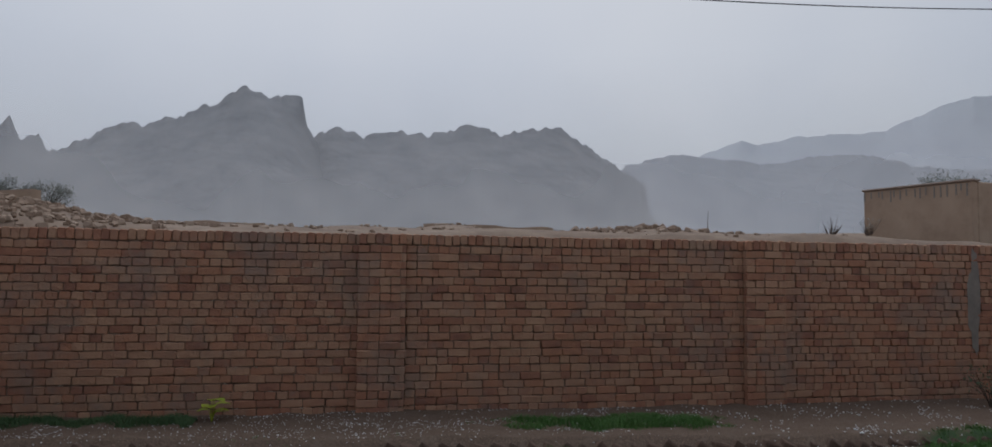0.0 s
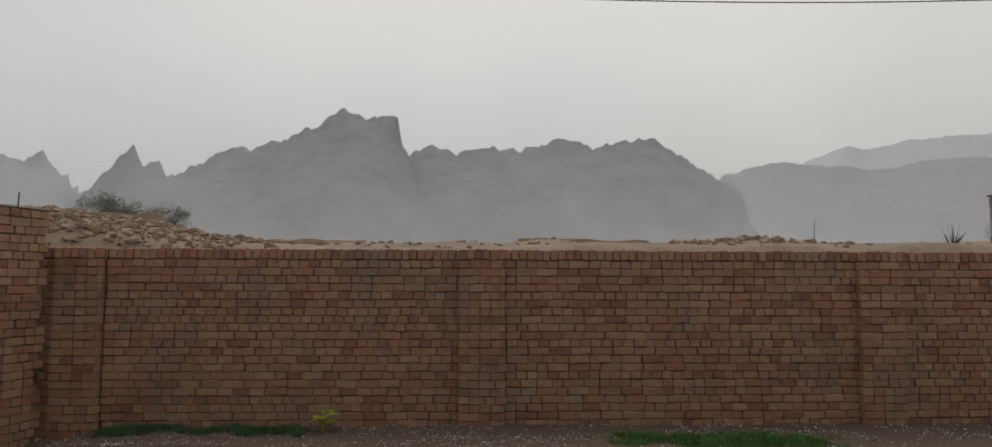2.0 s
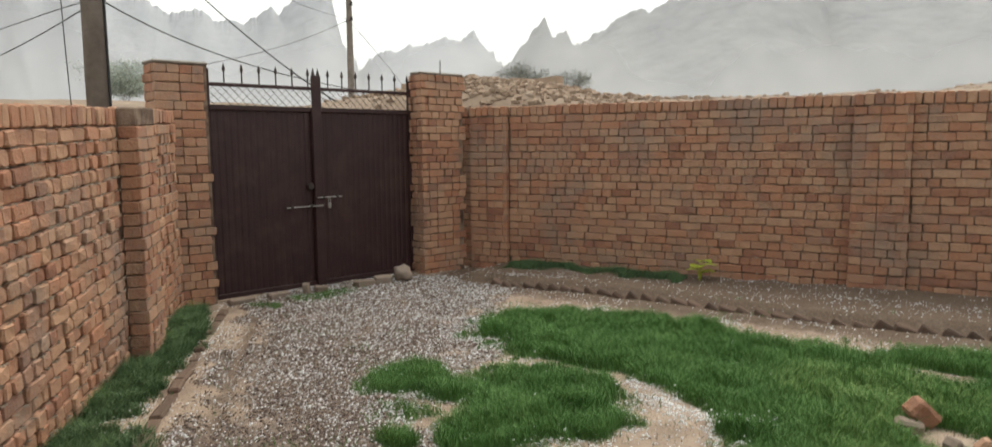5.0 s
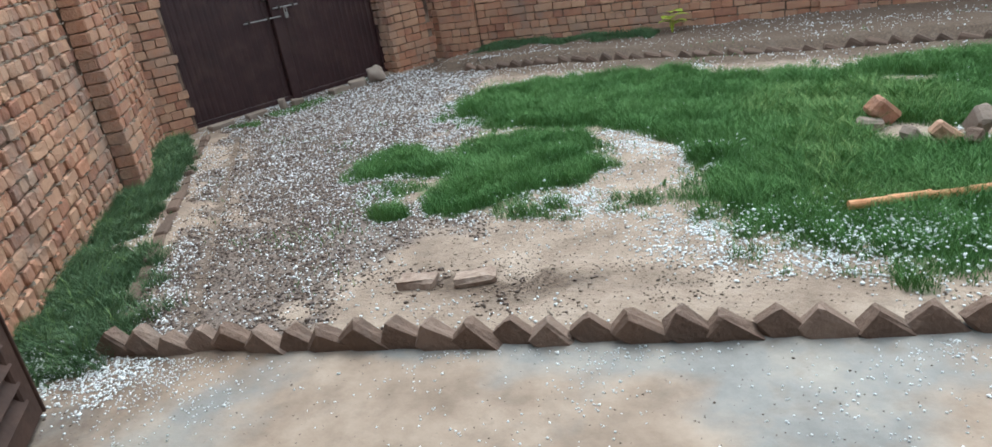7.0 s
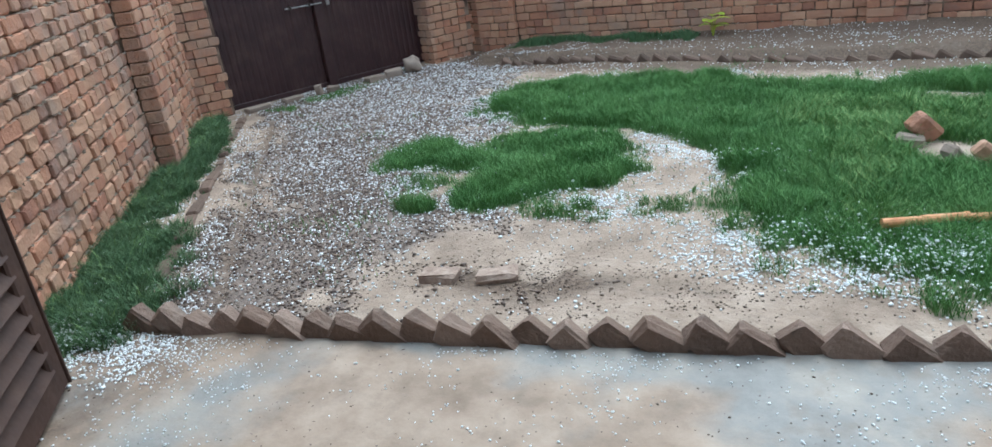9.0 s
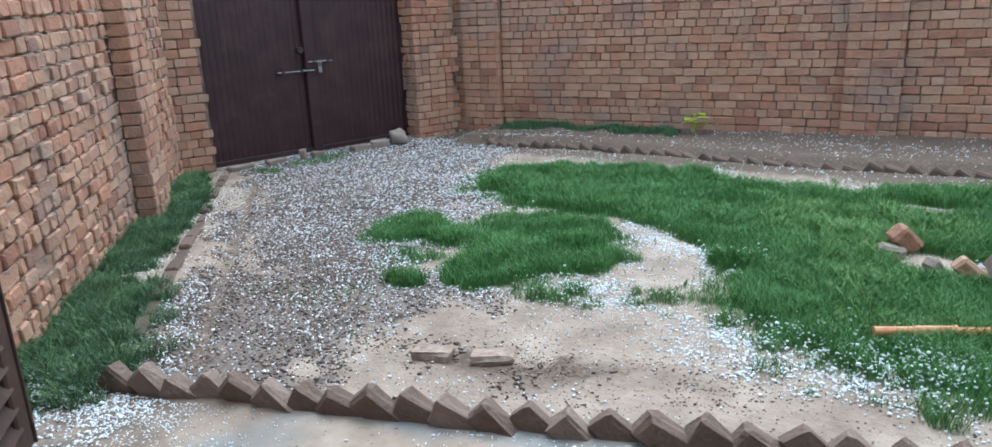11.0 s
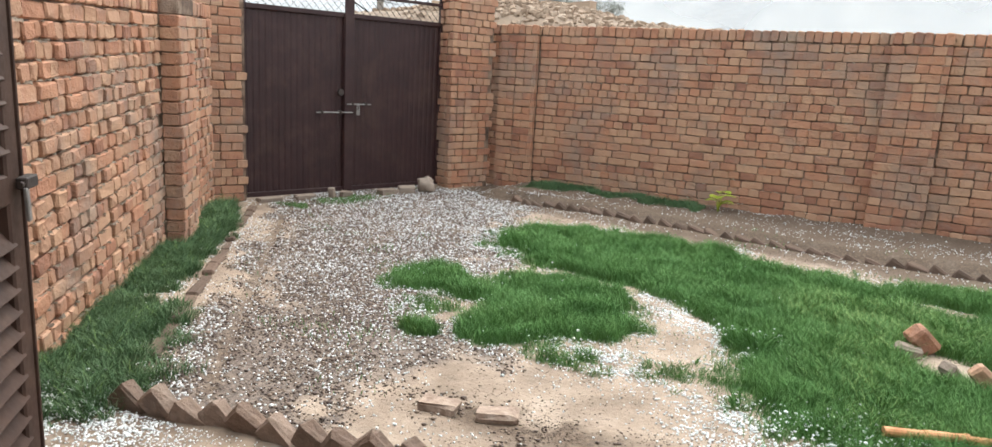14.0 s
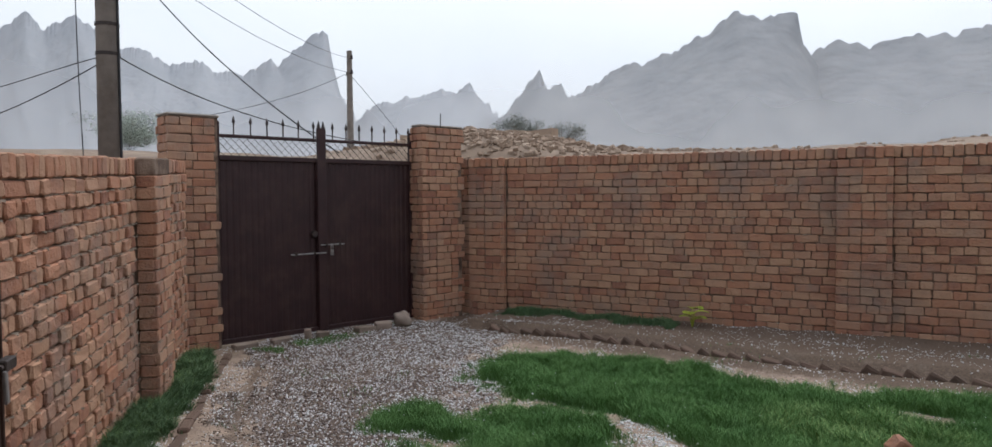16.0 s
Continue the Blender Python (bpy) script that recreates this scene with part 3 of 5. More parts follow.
def mortar_crumbs(wall, m, run, top, n, seed):
    """Pale lumps of mortar squeezed out of the joints, as one mesh."""
    rnd = random.Random(seed)
    inv = wall.matrix_world.inverted()
    vs, fs = [], []
    for _ in range(n):
        u, row = rnd.uniform(*run), rnd.randrange(1, 21)
        z = top - 0.122 - row * PITCH + rnd.uniform(-0.006, 0.006)
        out = 0.135 if 0.0 < u < 0.5 else 0.0
        w, h, t = rnd.uniform(0.006, 0.030), rnd.uniform(0.003, 0.008), rnd.uniform(0.006, 0.018)
        tilt = rnd.uniform(-0.5, 0.5) * w
        i = len(vs)
        for x, y, zz in ((-w, 0.01, 0), (0, -t, -h), (w, 0.01, 0), (0, -t * 0.8, h)):
            p = inv @ (m @ Vector((u + x, y - out, z + zz + x / w * tilt)))
            vs.append(tuple(p))
        fs += [(i, i + 1, i + 3), (i + 1, i + 2, i + 3)]
    ob = new("mortar_crumbs", mesh_of("mortar_crumbs", vs, fs, PALE_MORTAR))
    ob.parent = wall
    tagged(ob, kind="stuff")


mortar_crumbs(WALL_WEST, face_frame(WEST_P, WEST_D, 0.0, WEST_RISE), (-3.1, 1.7), 1.815, 1500, 3)
mortar_crumbs(WALL_NORTH, face_frame((0.5, NORTH_Y), (1, 0)), (-4.3, -1.05), 2.0, 160, 4)


# ---- gate piers ----
def pier(p, d, w, depth, top, seed, label):
    """A square brick pier whose yard face starts at p and runs w along d."""
    d = Vector(d).normalized()
    back = Vector((-d.y, d.x))
    core = face_frame(p, d)
    bm = bmesh.new()
    add_box(bm, (0.012, 0.012, -0.3), (w - 0.012, depth - 0.012, top - 0.03), core)
    ob = tagged(part("gate_pier", bm, MORTAR), label, "gate pier", "gate piers")
    bm = bmesh.new()
    add_box(bm, (-0.006, -0.006, top - 0.03), (w + 0.006, depth + 0.006, top), core, bevel=0.012)
    part("cap", bm, CEMENT, ob, "thin cement cap")
    rows = int((top - 0.03 + 0.1) / PITCH)
    bricks_front = courses((0, w), top - 0.032, rows, seed)
    lay(bricks_front, core, ob, lambda b: -b[3])
    for start, way, ln, k in ((Vector(p) + d * w, back, depth, 1), (Vector(p) + back * depth, -back, depth, 2)):
        lay(courses((0, ln), top - 0.032, rows, seed + k), face_frame(start, way), ob, lambda b: 0)
    return ob


GD = (GATE_R - GATE_L).normalized()
GN = Vector((GD.y, -GD.x))
PIER_R = pier((-5.245, 7.555), GN, 0.20, 0.66, 2.40, 61, "tall square brick pier at the gate with a cement cap")
PIER_L = pier((-6.43, 4.873), GN, 0.30, 0.50, 2.35, 71, "tall square brick pier joining gate and short wall")


bm = bmesh.new()
add_rod(bm, (-4.86, 7.62, 2.36), (-4.855, 7.62, 2.52), 0.007, None, 6)
part("reinforcing_bar", bm, DARK_IRON, PIER_R, "rusty bar end sticking up")


# ---- gate ----
def gate():
    w = (GATE_R - GATE_L).length
    m = Matrix.Identity(4)
    m.col[0][:3], m.col[1][:3], m.col[3][:3] = (GD.x, GD.y, 0), (-GD.y, GD.x, 0), (GATE_L.x, GATE_L.y, 0.0)
    g = tagged(empty("gate", m), "closed dark maroon double-leaf metal gate with spear tips", "gate")
    mid, z0, z_sheet, z_rail = 0.475 * w, 0.015, 1.955, 2.17
    for a, b, hinge in ((-0.06, mid - 0.004, 0), (mid + 0.004, w + 0.03, 1)):
        leaf = box_part("leaf", (a + 0.02, 0.012, z0 + 0.02), (b - 0.02, 0.018, z_sheet - 0.02), GATE_PAINT, g)
        n = int((b - a) / 0.072)
        for k in range(n):
            u = a + 0.05 + (b - a - 0.1) * (k + 0.5) / n
            bm = bmesh.new()
            prof = [(-0.028, 0.012), (-0.016, 0.0065), (0.016, 0.0065), (0.028, 0.012)]
            lo = [bm.verts.new((u + x, y, z0 + 0.04)) for x, y in prof]
            hi = [bm.verts.new((u + x, y, z_sheet - 0.04)) for x, y in prof]
            for q in range(3):
                bm.faces.new((lo[q], lo[q + 1], hi[q + 1], hi[q]))
            bm.faces.new(hi)
            bm.faces.new(lo[::-1])
            part("rib", bm, GATE_PAINT, leaf)
        for lo, hi in (((a, -0.018, z0), (a + 0.05, 0.03, z_sheet)), ((b - 0.05, -0.018, z0), (b, 0.03, z_sheet)),
                       ((a + 0.05, -0.018, z0), (b - 0.05, 0.03, z0 + 0.05)), ((a + 0.05, -0.018, z_sheet - 0.05), (b - 0.05, 0.03, z_sheet))):
            box_part("leaf_frame", lo, hi, GATE_PAINT, leaf, bevel=0.004)
        # lattice band over the sheet
        band = box_part("top_rail", (a, -0.02, z_rail - 0.035), (b, 0.025, z_rail), GATE_PAINT, g, bevel=0.004)
        bm = bmesh.new()
        span, hgt = b - a - 0.04, z_rail - 0.035 - z_sheet
        k = -hgt
        while k < span:
            for slant in (1, -1):
                p0, p1 = max(0, -k), min(hgt, span - k)
                if p1 > p0 + 0.01:
                    za, zb = (z_sheet + p0, z_sheet + p1) if slant > 0 else (z_sheet + hgt - p0, z_sheet + hgt - p1)
                    add_rod(bm, (a + 0.02 + k + p0, 0.004, za), (a + 0.02 + k + p1, 0.004, zb), 0.0016 if slant > 0 else 0.0036, seg=4)
            k += 0.085
        part("lattice", bm, DARK_IRON, g, "diamond lattice of thin bars")
        tips = 7
        for q in range(tips):
            u = a + 0.03 + (b - a - 0.10) * (q + (0.0 if hinge == 0 else 0.75)) / (tips - (1 if hinge == 0 else 0.3))
            bm = bmesh.new()
            add_rod(bm, (u, 0.003, z_rail - 0.005), (u, 0.003, z_rail + 0.12), 0.0075, seg=6)
            add_rod(bm, (u, 0.003, z_rail + 0.115), (u, 0.003, z_rail + 0.140), 0.013, 0.017, seg=6)
            add_rod(bm, (u, 0.003, z_rail + 0.140), (u, 0.003, z_rail + 0.195), 0.017, 0.001, seg=6)
            part("spear_tip", bm, DARK_IRON, g)
        u = a if hinge == 0 else b - 0.055
        box_part("stile", (u, -0.022, z_sheet), (u + 0.055, 0.032, z_rail + 0.13), GATE_PAINT, g, bevel=0.004)
    box_part("meeting_post", (mid - 0.055, -0.045, z0), (mid + 0.055, -0.019, z_rail + 0.12), GATE_PAINT, g, bevel=0.006)
    bm = bmesh.new()
    for du in (-0.028, 0.028):
        add_rod(bm, (mid + du, -0.03, z_rail + 0.118), (mid + du, -0.03, z_rail + 0.20), 0.022, 0.002, seg=6)
    part("post_tip", bm, DARK_IRON, g)
    bm = bmesh.new()
    add_rod(bm, (mid - 0.40, -0.062, 0.895), (mid + 0.03, -0.062, 0.895), 0.0075)
    part("bolt", bm, STEEL, g, "bare steel sliding bolt")
    bm = bmesh.new()
    add_rod(bm, (mid - 0.04, -0.066, 0.985), (mid + 0.26, -0.066, 0.985), 0.0075)
    part("bolt", bm, STEEL, g, "bare steel sliding bolt")
    for u, z in ((-0.34, 0.895), (-0.12, 0.895), (0.03, 0.985), (0.2, 0.985)):
        box_part("bolt_keeper", (mid + u - 0.012, -0.078, z - 0.02), (mid + u + 0.012, -0.018, z + 0.02), DARK_IRON, g, bevel=0.003)
    bm = bmesh.new()
    add_box(bm, (mid + 0.075, -0.088, 0.865), (mid + 0.115, -0.064, 0.925), bevel=0.006)
    add_rod(bm, (mid + 0.082, -0.076, 0.92), (mid + 0.082, -0.076, 0.975), 0.005, seg=6)
    add_rod(bm, (mid + 0.108, -0.076, 0.92), (mid + 0.108, -0.076, 0.975), 0.005, seg=6)
    add_rod(bm, (mid + 0.080, -0.076, 0.974), (mid + 0.110, -0.076, 0.974), 0.005, seg=6)
    part("padlock", bm, STEEL, g, "steel padlock")
    bm = bmesh.new()
    add_rod(bm, (mid - 0.10, -0.05, 1.11), (mid - 0.10, -0.02, 1.11), 0.035, 0.04, seg=12)
    part("lock_rose", bm, DARK_IRON, g)
    return g


GATE = gate()


# ---- walls that close the yard behind the camera, and an added light-blocking slab ----
def closing_walls():
    box_part("wall_east", (9.2, -2.6, -0.2), (9.43, 8.54, 2.0), BRICK)
    tagged(bpy.data.objects["wall_east"], "plain brick wall closing the yard", "wall", kind="structure")
    ob = box_part("wall_southwest", (-2.36, -1.95, -0.2), (-2.14, 0.72, 2.75), PLASTER)
    tagged(ob, "unseen plain house wall, made tall to block southern sky light beside the door", "wall", kind="structure")
    # Unseen slab added over the camera to keep sky light off wall and ground.
    ob = box_part("ceiling", (-2.36, -1.7, 2.752), (9.2, 0.75, 2.9), PLASTER)
    tagged(ob, "unseen plain slab overhead, added to block sky light", "ceiling", kind="structure")
    # Closes the yard; its height is chosen to cut light from the south.
    ob = box_part("wall_south", (-2.138, -1.95, -0.2), (9.2, -1.7, 3.9), PLASTER)
    tagged(ob, "unseen plain house wall, made tall to block southern sky light", "wall", kind="structure")


closing_walls()


# ---- hills ----
def ridge(name, crest, y, foot, material, seed, label, reach=130.0, rows=30, step=0.6, craggy=1.0):
    """A rocky ridge: a crest line of (x, height) at distance y, falling to its foot on both sides with gullies."""
    cx, cz = np.array([c[0] for c in crest], float), np.array([c[1] for c in crest], float)
    k = y / 400.0
    us = np.arange(cx[0], cx[-1] + step, step)
    base = np.interp(us, cx, cz)
    jag = 5.5 * (vnoise(us, us * 0, 0.10, seed) - 0.5) + 4.2 * (np.sqrt(vnoise(us, us * 0, 0.27, seed + 1)) - 0.66) + 2.4 * (vnoise(us, us * 0, 0.55, seed + 2) - 0.5)
    jag = jag * smooth01(foot, foot + 25, base) * k * craggy
    base = (base + 1.6) * k + 1.6
    ft = foot * k
    vs = np.concatenate([-np.linspace(1, 0, rows) ** 1.5, np.linspace(0, 1, 10)[1:] ** 1.3 * 0.5])
    verts = []
    for v in vs:
        d = v * reach * k
        fall = np.clip(1 - abs(v), 0, 1) ** 1.25 if v < 0 else (1 - v)
        wide = 1 + 2 * int(26 / step * min(1, 2.2 * abs(v)))
        soft = np.convolve(np.pad(base, wide // 2, mode="edge"), np.ones(wide) / wide, mode="valid")
        h = ft + (soft - ft) * fall + jag * math.exp(-abs(v) * 30)
        q = h / k
        g = vnoise(us + 0.5 * q, q * 0.4, 0.05, seed + 3) + 0.5 * vnoise(us - 0.4 * q, q * 0.7, 0.11, seed + 4) - 0.75
        away = min(1, 6 * abs(v))
        s = us * k * (1 + d / y)
        verts.append(np.stack([s, np.full_like(us, y + d) - 3.5 * k * g * away, np.maximum(h, ft - 3)], 1))
    n, r = len(us), len(vs)
    i = (np.arange(r - 1)[:, None] * n + np.arange(n - 1)[None]).ravel()
    me = mesh_of(name, np.concatenate(verts), np.stack([i, i + 1, i + 1 + n, i + n], 1), material, True)
    return tagged(new(name, me), label, "mountain", "mountain ridges", kind="structure")


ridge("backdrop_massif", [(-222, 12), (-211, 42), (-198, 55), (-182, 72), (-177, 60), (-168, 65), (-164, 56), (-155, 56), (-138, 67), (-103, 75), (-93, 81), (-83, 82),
                          (-68, 95), (-57, 90), (-47, 91), (-39, 87), (-36, 70), (-31, 63), (-20, 40), (-5, 12)], 400, 13, HAZED_ROCK_NEAR, 3,
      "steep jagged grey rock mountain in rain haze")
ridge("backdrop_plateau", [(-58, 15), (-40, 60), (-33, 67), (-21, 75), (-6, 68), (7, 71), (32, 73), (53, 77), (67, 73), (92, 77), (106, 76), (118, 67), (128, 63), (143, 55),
                           (157, 45), (170, 33), (182, 19), (190, 12)], 425, 13, HAZED_ROCK_NEAR, 13, "flat-topped grey rock mountain in rain haze")
ridge("backdrop_hills", [(110, 30), (144, 58), (171, 65), (195, 65), (227, 61), (269, 69), (307, 70), (329, 64), (356, 63), (420, 66), (520, 60)], 470, 14, HAZED_ROCK_MID, 23,
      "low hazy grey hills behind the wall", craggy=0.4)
ridge("backdrop_far_range", [(150, 45), (193, 67), (215, 76), (227, 73), (252, 79), (290, 83), (312, 86), (343, 100), (375, 111), (400, 112), (520, 118)], 640, 14, HAZED_ROCK_FAR, 33,
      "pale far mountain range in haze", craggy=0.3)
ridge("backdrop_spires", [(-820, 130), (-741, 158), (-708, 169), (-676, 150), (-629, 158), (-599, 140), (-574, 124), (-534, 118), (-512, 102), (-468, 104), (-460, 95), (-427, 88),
                          (-414, 90), (-398, 99), (-392, 91), (-383, 98), (-350, 113), (-344, 109), (-339, 86), (-334, 68), (-322, 55), (-310, 15)], 410, 13, HAZED_ROCK_MID, 43,
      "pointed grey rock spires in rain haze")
ridge("backdrop_low_crags", [(-345, 35), (-304, 58), (-278, 63), (-262, 63), (-250, 65), (-240, 60), (-230, 67), (-222, 58), (-216, 55), (-214, 47), (-211, 51), (-207, 36), (-204, 15)], 440, 13, HAZED_ROCK_MID, 53,
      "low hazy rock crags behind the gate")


def rain_haze_sheet():
    """Rain haze painted on an added far sheet before the hills, thicker towards the ground."""
    m = bpy.data.materials.new("rain_haze_sheet")
    m.use_nodes = True
    n, l = m.node_tree.nodes, m.node_tree.links
    n.remove(n["Principled BSDF"])
    geo = n.new("ShaderNodeNewGeometry")
    xyz = n.new("ShaderNodeSeparateXYZ")
    l.new(geo.outputs["Position"], xyz.inputs[0])
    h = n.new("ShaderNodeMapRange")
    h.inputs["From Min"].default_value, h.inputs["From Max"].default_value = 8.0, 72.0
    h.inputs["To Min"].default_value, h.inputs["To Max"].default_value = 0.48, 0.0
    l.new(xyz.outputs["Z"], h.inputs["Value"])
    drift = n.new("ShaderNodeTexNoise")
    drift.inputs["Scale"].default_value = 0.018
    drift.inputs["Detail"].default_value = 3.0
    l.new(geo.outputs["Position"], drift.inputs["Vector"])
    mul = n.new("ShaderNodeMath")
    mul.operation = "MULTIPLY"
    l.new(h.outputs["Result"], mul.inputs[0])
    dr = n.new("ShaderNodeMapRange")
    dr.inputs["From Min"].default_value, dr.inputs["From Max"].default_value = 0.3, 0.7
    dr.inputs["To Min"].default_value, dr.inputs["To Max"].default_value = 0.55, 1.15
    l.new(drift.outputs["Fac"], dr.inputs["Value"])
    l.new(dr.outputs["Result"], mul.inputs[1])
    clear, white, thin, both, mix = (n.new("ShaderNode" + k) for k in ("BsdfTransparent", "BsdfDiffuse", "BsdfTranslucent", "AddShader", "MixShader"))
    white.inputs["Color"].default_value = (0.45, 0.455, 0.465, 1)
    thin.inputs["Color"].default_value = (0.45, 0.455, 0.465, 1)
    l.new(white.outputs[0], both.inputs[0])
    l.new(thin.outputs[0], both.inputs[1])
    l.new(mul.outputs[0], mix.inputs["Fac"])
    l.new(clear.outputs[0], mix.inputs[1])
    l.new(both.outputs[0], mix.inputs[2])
    l.new(mix.outputs[0], n["Material Output"].inputs["Surface"])
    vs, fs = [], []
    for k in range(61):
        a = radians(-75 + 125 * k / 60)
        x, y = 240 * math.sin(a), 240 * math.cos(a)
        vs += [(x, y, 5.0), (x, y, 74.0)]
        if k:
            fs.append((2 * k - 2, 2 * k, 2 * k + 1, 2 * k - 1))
    ob = new("backdrop_haze_sheet", mesh_of("backdrop_haze_sheet", vs, fs, m))
    tagged(ob, "added sheet of painted grey rain haze before the hills", "rain mist", kind="structure")


rain_haze_sheet()


# ---- brick edgings ----
def chunk(size, seed, rough=0.12, cuts=1):
    """A worn, uneven block as a bmesh."""
    rnd = random.Random(seed)
    bm = bmesh.new()
    bmesh.ops.create_cube(bm, size=1, matrix=Matrix.Diagonal((*size, 1)))
    bmesh.ops.bevel(bm, geom=bm.edges[:], offset=min(size) * 0.18, segments=cuts, affect="EDGES", profile=0.6)
    s = min(size)
    for v in bm.verts:
        v.co += Vector((rnd.uniform(-1, 1), rnd.uniform(-1, 1), rnd.uniform(-1, 1))) * s * rough
    return bm


def chunk_mesh(name, size, seed, material, rough=0.05):
    bm = chunk(size, seed, rough)
    me = bpy.data.meshes.new(name)
    bm.to_mesh(me)
    bm.free()
    me.materials.append(material)
    return me


def dogtooth(name, start, d, count, pitch, lift, label, material, seed, tilt=38, wild=8):
    """A kerb of bricks set aslant in the soil, one corner up."""
    rnd = random.Random(seed)
    d = Vector(d).normalized()
    e = tagged(empty(name, Matrix.Translation((start[0], start[1], 0))), label, "brick edging")
    shapes = [chunk_mesh("brick", (0.178, 0.075, 0.112), seed + k, material, 0.11) for k in range(6)]
    yaw = math.atan2(d.y, d.x)
    u = 0.0
    for k in range(count):
        p = Vector(start) + d * u
        z = float(ground_z(p.x, p.y)) + lift
        ob = new("brick", rnd.choice(shapes))
        ob.parent = e
        ob.matrix_world = (Matrix.Translation((p.x - d.y * rnd.uniform(-0.012, 0.012), p.y + d.x * rnd.uniform(-0.012, 0.012), z + rnd.uniform(-0.014, 0.014)))
                           @ Matrix.Rotation(yaw + radians(rnd.uniform(-5, 5)), 4, "Z") @ Matrix.Rotation(radians(tilt + rnd.uniform(-wild, wild)), 4, "Y"))
        u += pitch * rnd.uniform(0.90, 1.08) * (1 + 0.05 * min(u, 3.0))
    return e


dogtooth("brick_edging", EDGE_A + EDGE_D * -0.12, EDGE_D, 52, 0.140, 0.004, "row of slanted wet red bricks along the lawn's edge", EDGE_BRICK, 3, 40, 8)
dogtooth("brick_edging", BED_A + BED_D * 0.15 + Vector((0, -0.02)), BED_D, 80, 0.140, -0.022, "muddy row of slanted bricks along the wall bed", BED_BRICK, 13, 24, 14)


def strip_kerb():
    """Bricks laid flat along the grass strip by the short wall."""
    rnd = random.Random(4)
    a, b = Vector((-5.60, 4.95)), Vector((-3.05, 2.05))
    d = (b - a).normalized()
    e = tagged(empty("brick_kerb", Matrix.Translation((a.x, a.y, 0))), "sunken kerb of worn bricks beside the grass strip", "brick kerb")
    shapes = [chunk_mesh("brick", (0.225, 0.075, 0.09), 90 + k, BED_BRICK, 0.05) for k in range(5)]
    u = 0.0
    while u < (b - a).length:
        if rnd.random() < 0.85:
            p = a + d * u
            ob = new("brick", rnd.choice(shapes))
            ob.parent = e
            ob.matrix_world = Matrix.Translation((p.x, p.y, float(ground_z(p.x, p.y)) + rnd.uniform(-0.04, -0.012))) @ Matrix.Rotation(math.atan2(d.y, d.x) + rnd.uniform(-0.06, 0.06), 4, "Z")
        u += 0.24


strip_kerb()


# ---- loose bricks, stones and the stick ----
def loose(name, x, y, size, turn, seed, material, label, category, tilt=(0, 0), sink=0.15, rough=0.05, group=""):
    bm = chunk(size, seed, rough)
    ob = part(name, bm, material)
    hgt = size[2] if abs(tilt[0]) + abs(tilt[1]) < 30 else (size[2] + size[0]) * 0.62
    ob.matrix_world = Matrix.Translation((x, y, float(ground_z(x, y)) + hgt / 2 - sink * size[2])) @ Euler([radians(v) for v in (tilt[0], tilt[1], turn)]).to_matrix().to_4x4()
    return tagged(ob, label, category, group)


loose("loose_brick", -1.745, 2.535, (0.17, 0.10, 0.062), 14, 1, PALE_BRICK, "pale worn brick lying flat on the wet sand", "brick", sink=0.35, rough=0.17, group="bricks on the sand")
loose("loose_brick", -1.515, 2.618, (0.18, 0.12, 0.066), 24, 2, PALE_BRICK, "washed-out brick half sunk in the wet sand", "brick", sink=0.40, rough=0.16, group="bricks on the sand")
for k, (x, y, sz, turn, tilt, mat) in enumerate(((0.03, 4.70, (0.18, 0.10, 0.11), 40, (15, 40), BRICK), (-0.03, 4.60, (0.14, 0.10, 0.08), 10, (0, 10), STONE),
                                                  (0.165, 4.35, (0.13, 0.08, 0.065), 60, (10, 42), STONE), (0.31, 4.33, (0.15, 0.08, 0.085), 10, (0, 40), BRICK),
                                                  (0.43, 4.30, (0.12, 0.075, 0.08), 80, (20, 38), EDGE_BRICK), (0.47, 4.52, (0.17, 0.09, 0.12), 110, (0, 50), STONE))):
    loose("broken_brick", x, y, sz, turn, 20 + k, mat, "broken red brick propped up in the lawn", "brick", tilt=tilt, group="bricks ringed in the lawn", rough=0.07)
for k, (x, y, sz, turn) in enumerate(((-5.80, 5.36, (0.24, 0.12, 0.05), 70), (-5.66, 5.72, (0.22, 0.10, 0.05), 75), (-5.52, 5.98, (0.07, 0.06, 0.12), 20), (-5.44, 6.12, (0.13, 0.10, 0.08), 60),
                                       (-5.24, 6.60, (0.22, 0.13, 0.06), 70), (-5.12, 6.78, (0.20, 0.12, 0.09), 40))):
    loose("stone", x, y, sz, turn, 40 + k, STONE, "buff stone lying at the foot of the gate", "stone", sink=0.1, rough=0.13, group="stones at the gate")


def boulder(x, y, size, turn, seed, label):
    """A rounded field stone."""
    bm = bmesh.new()
    bmesh.ops.create_icosphere(bm, subdivisions=3, radius=0.5)
    for v in bm.verts:
        n1 = noise.noise(v.co * 2.1 + Vector((seed, 0, 0))) * 0.5 + noise.noise(v.co * 4.0 + Vector((0, seed, 0))) * 0.25
        v.co *= 1 + n1
        v.co = Vector((v.co.x * size[0], v.co.y * size[1], v.co.z * size[2]))
    ob = part("stone", bm, STONE, smooth=True)
    ob.matrix_world = Matrix.Translation((x, y, float(ground_z(x, y)) + size[2] * 0.40)) @ Matrix.Rotation(radians(turn), 4, "Z")
    return tagged(ob, label, "stone", "stones at the gate")


boulder(-5.02, 7.02, (0.20, 0.16, 0.20), 15, 3, "rounded buff stone propping the gate shut")


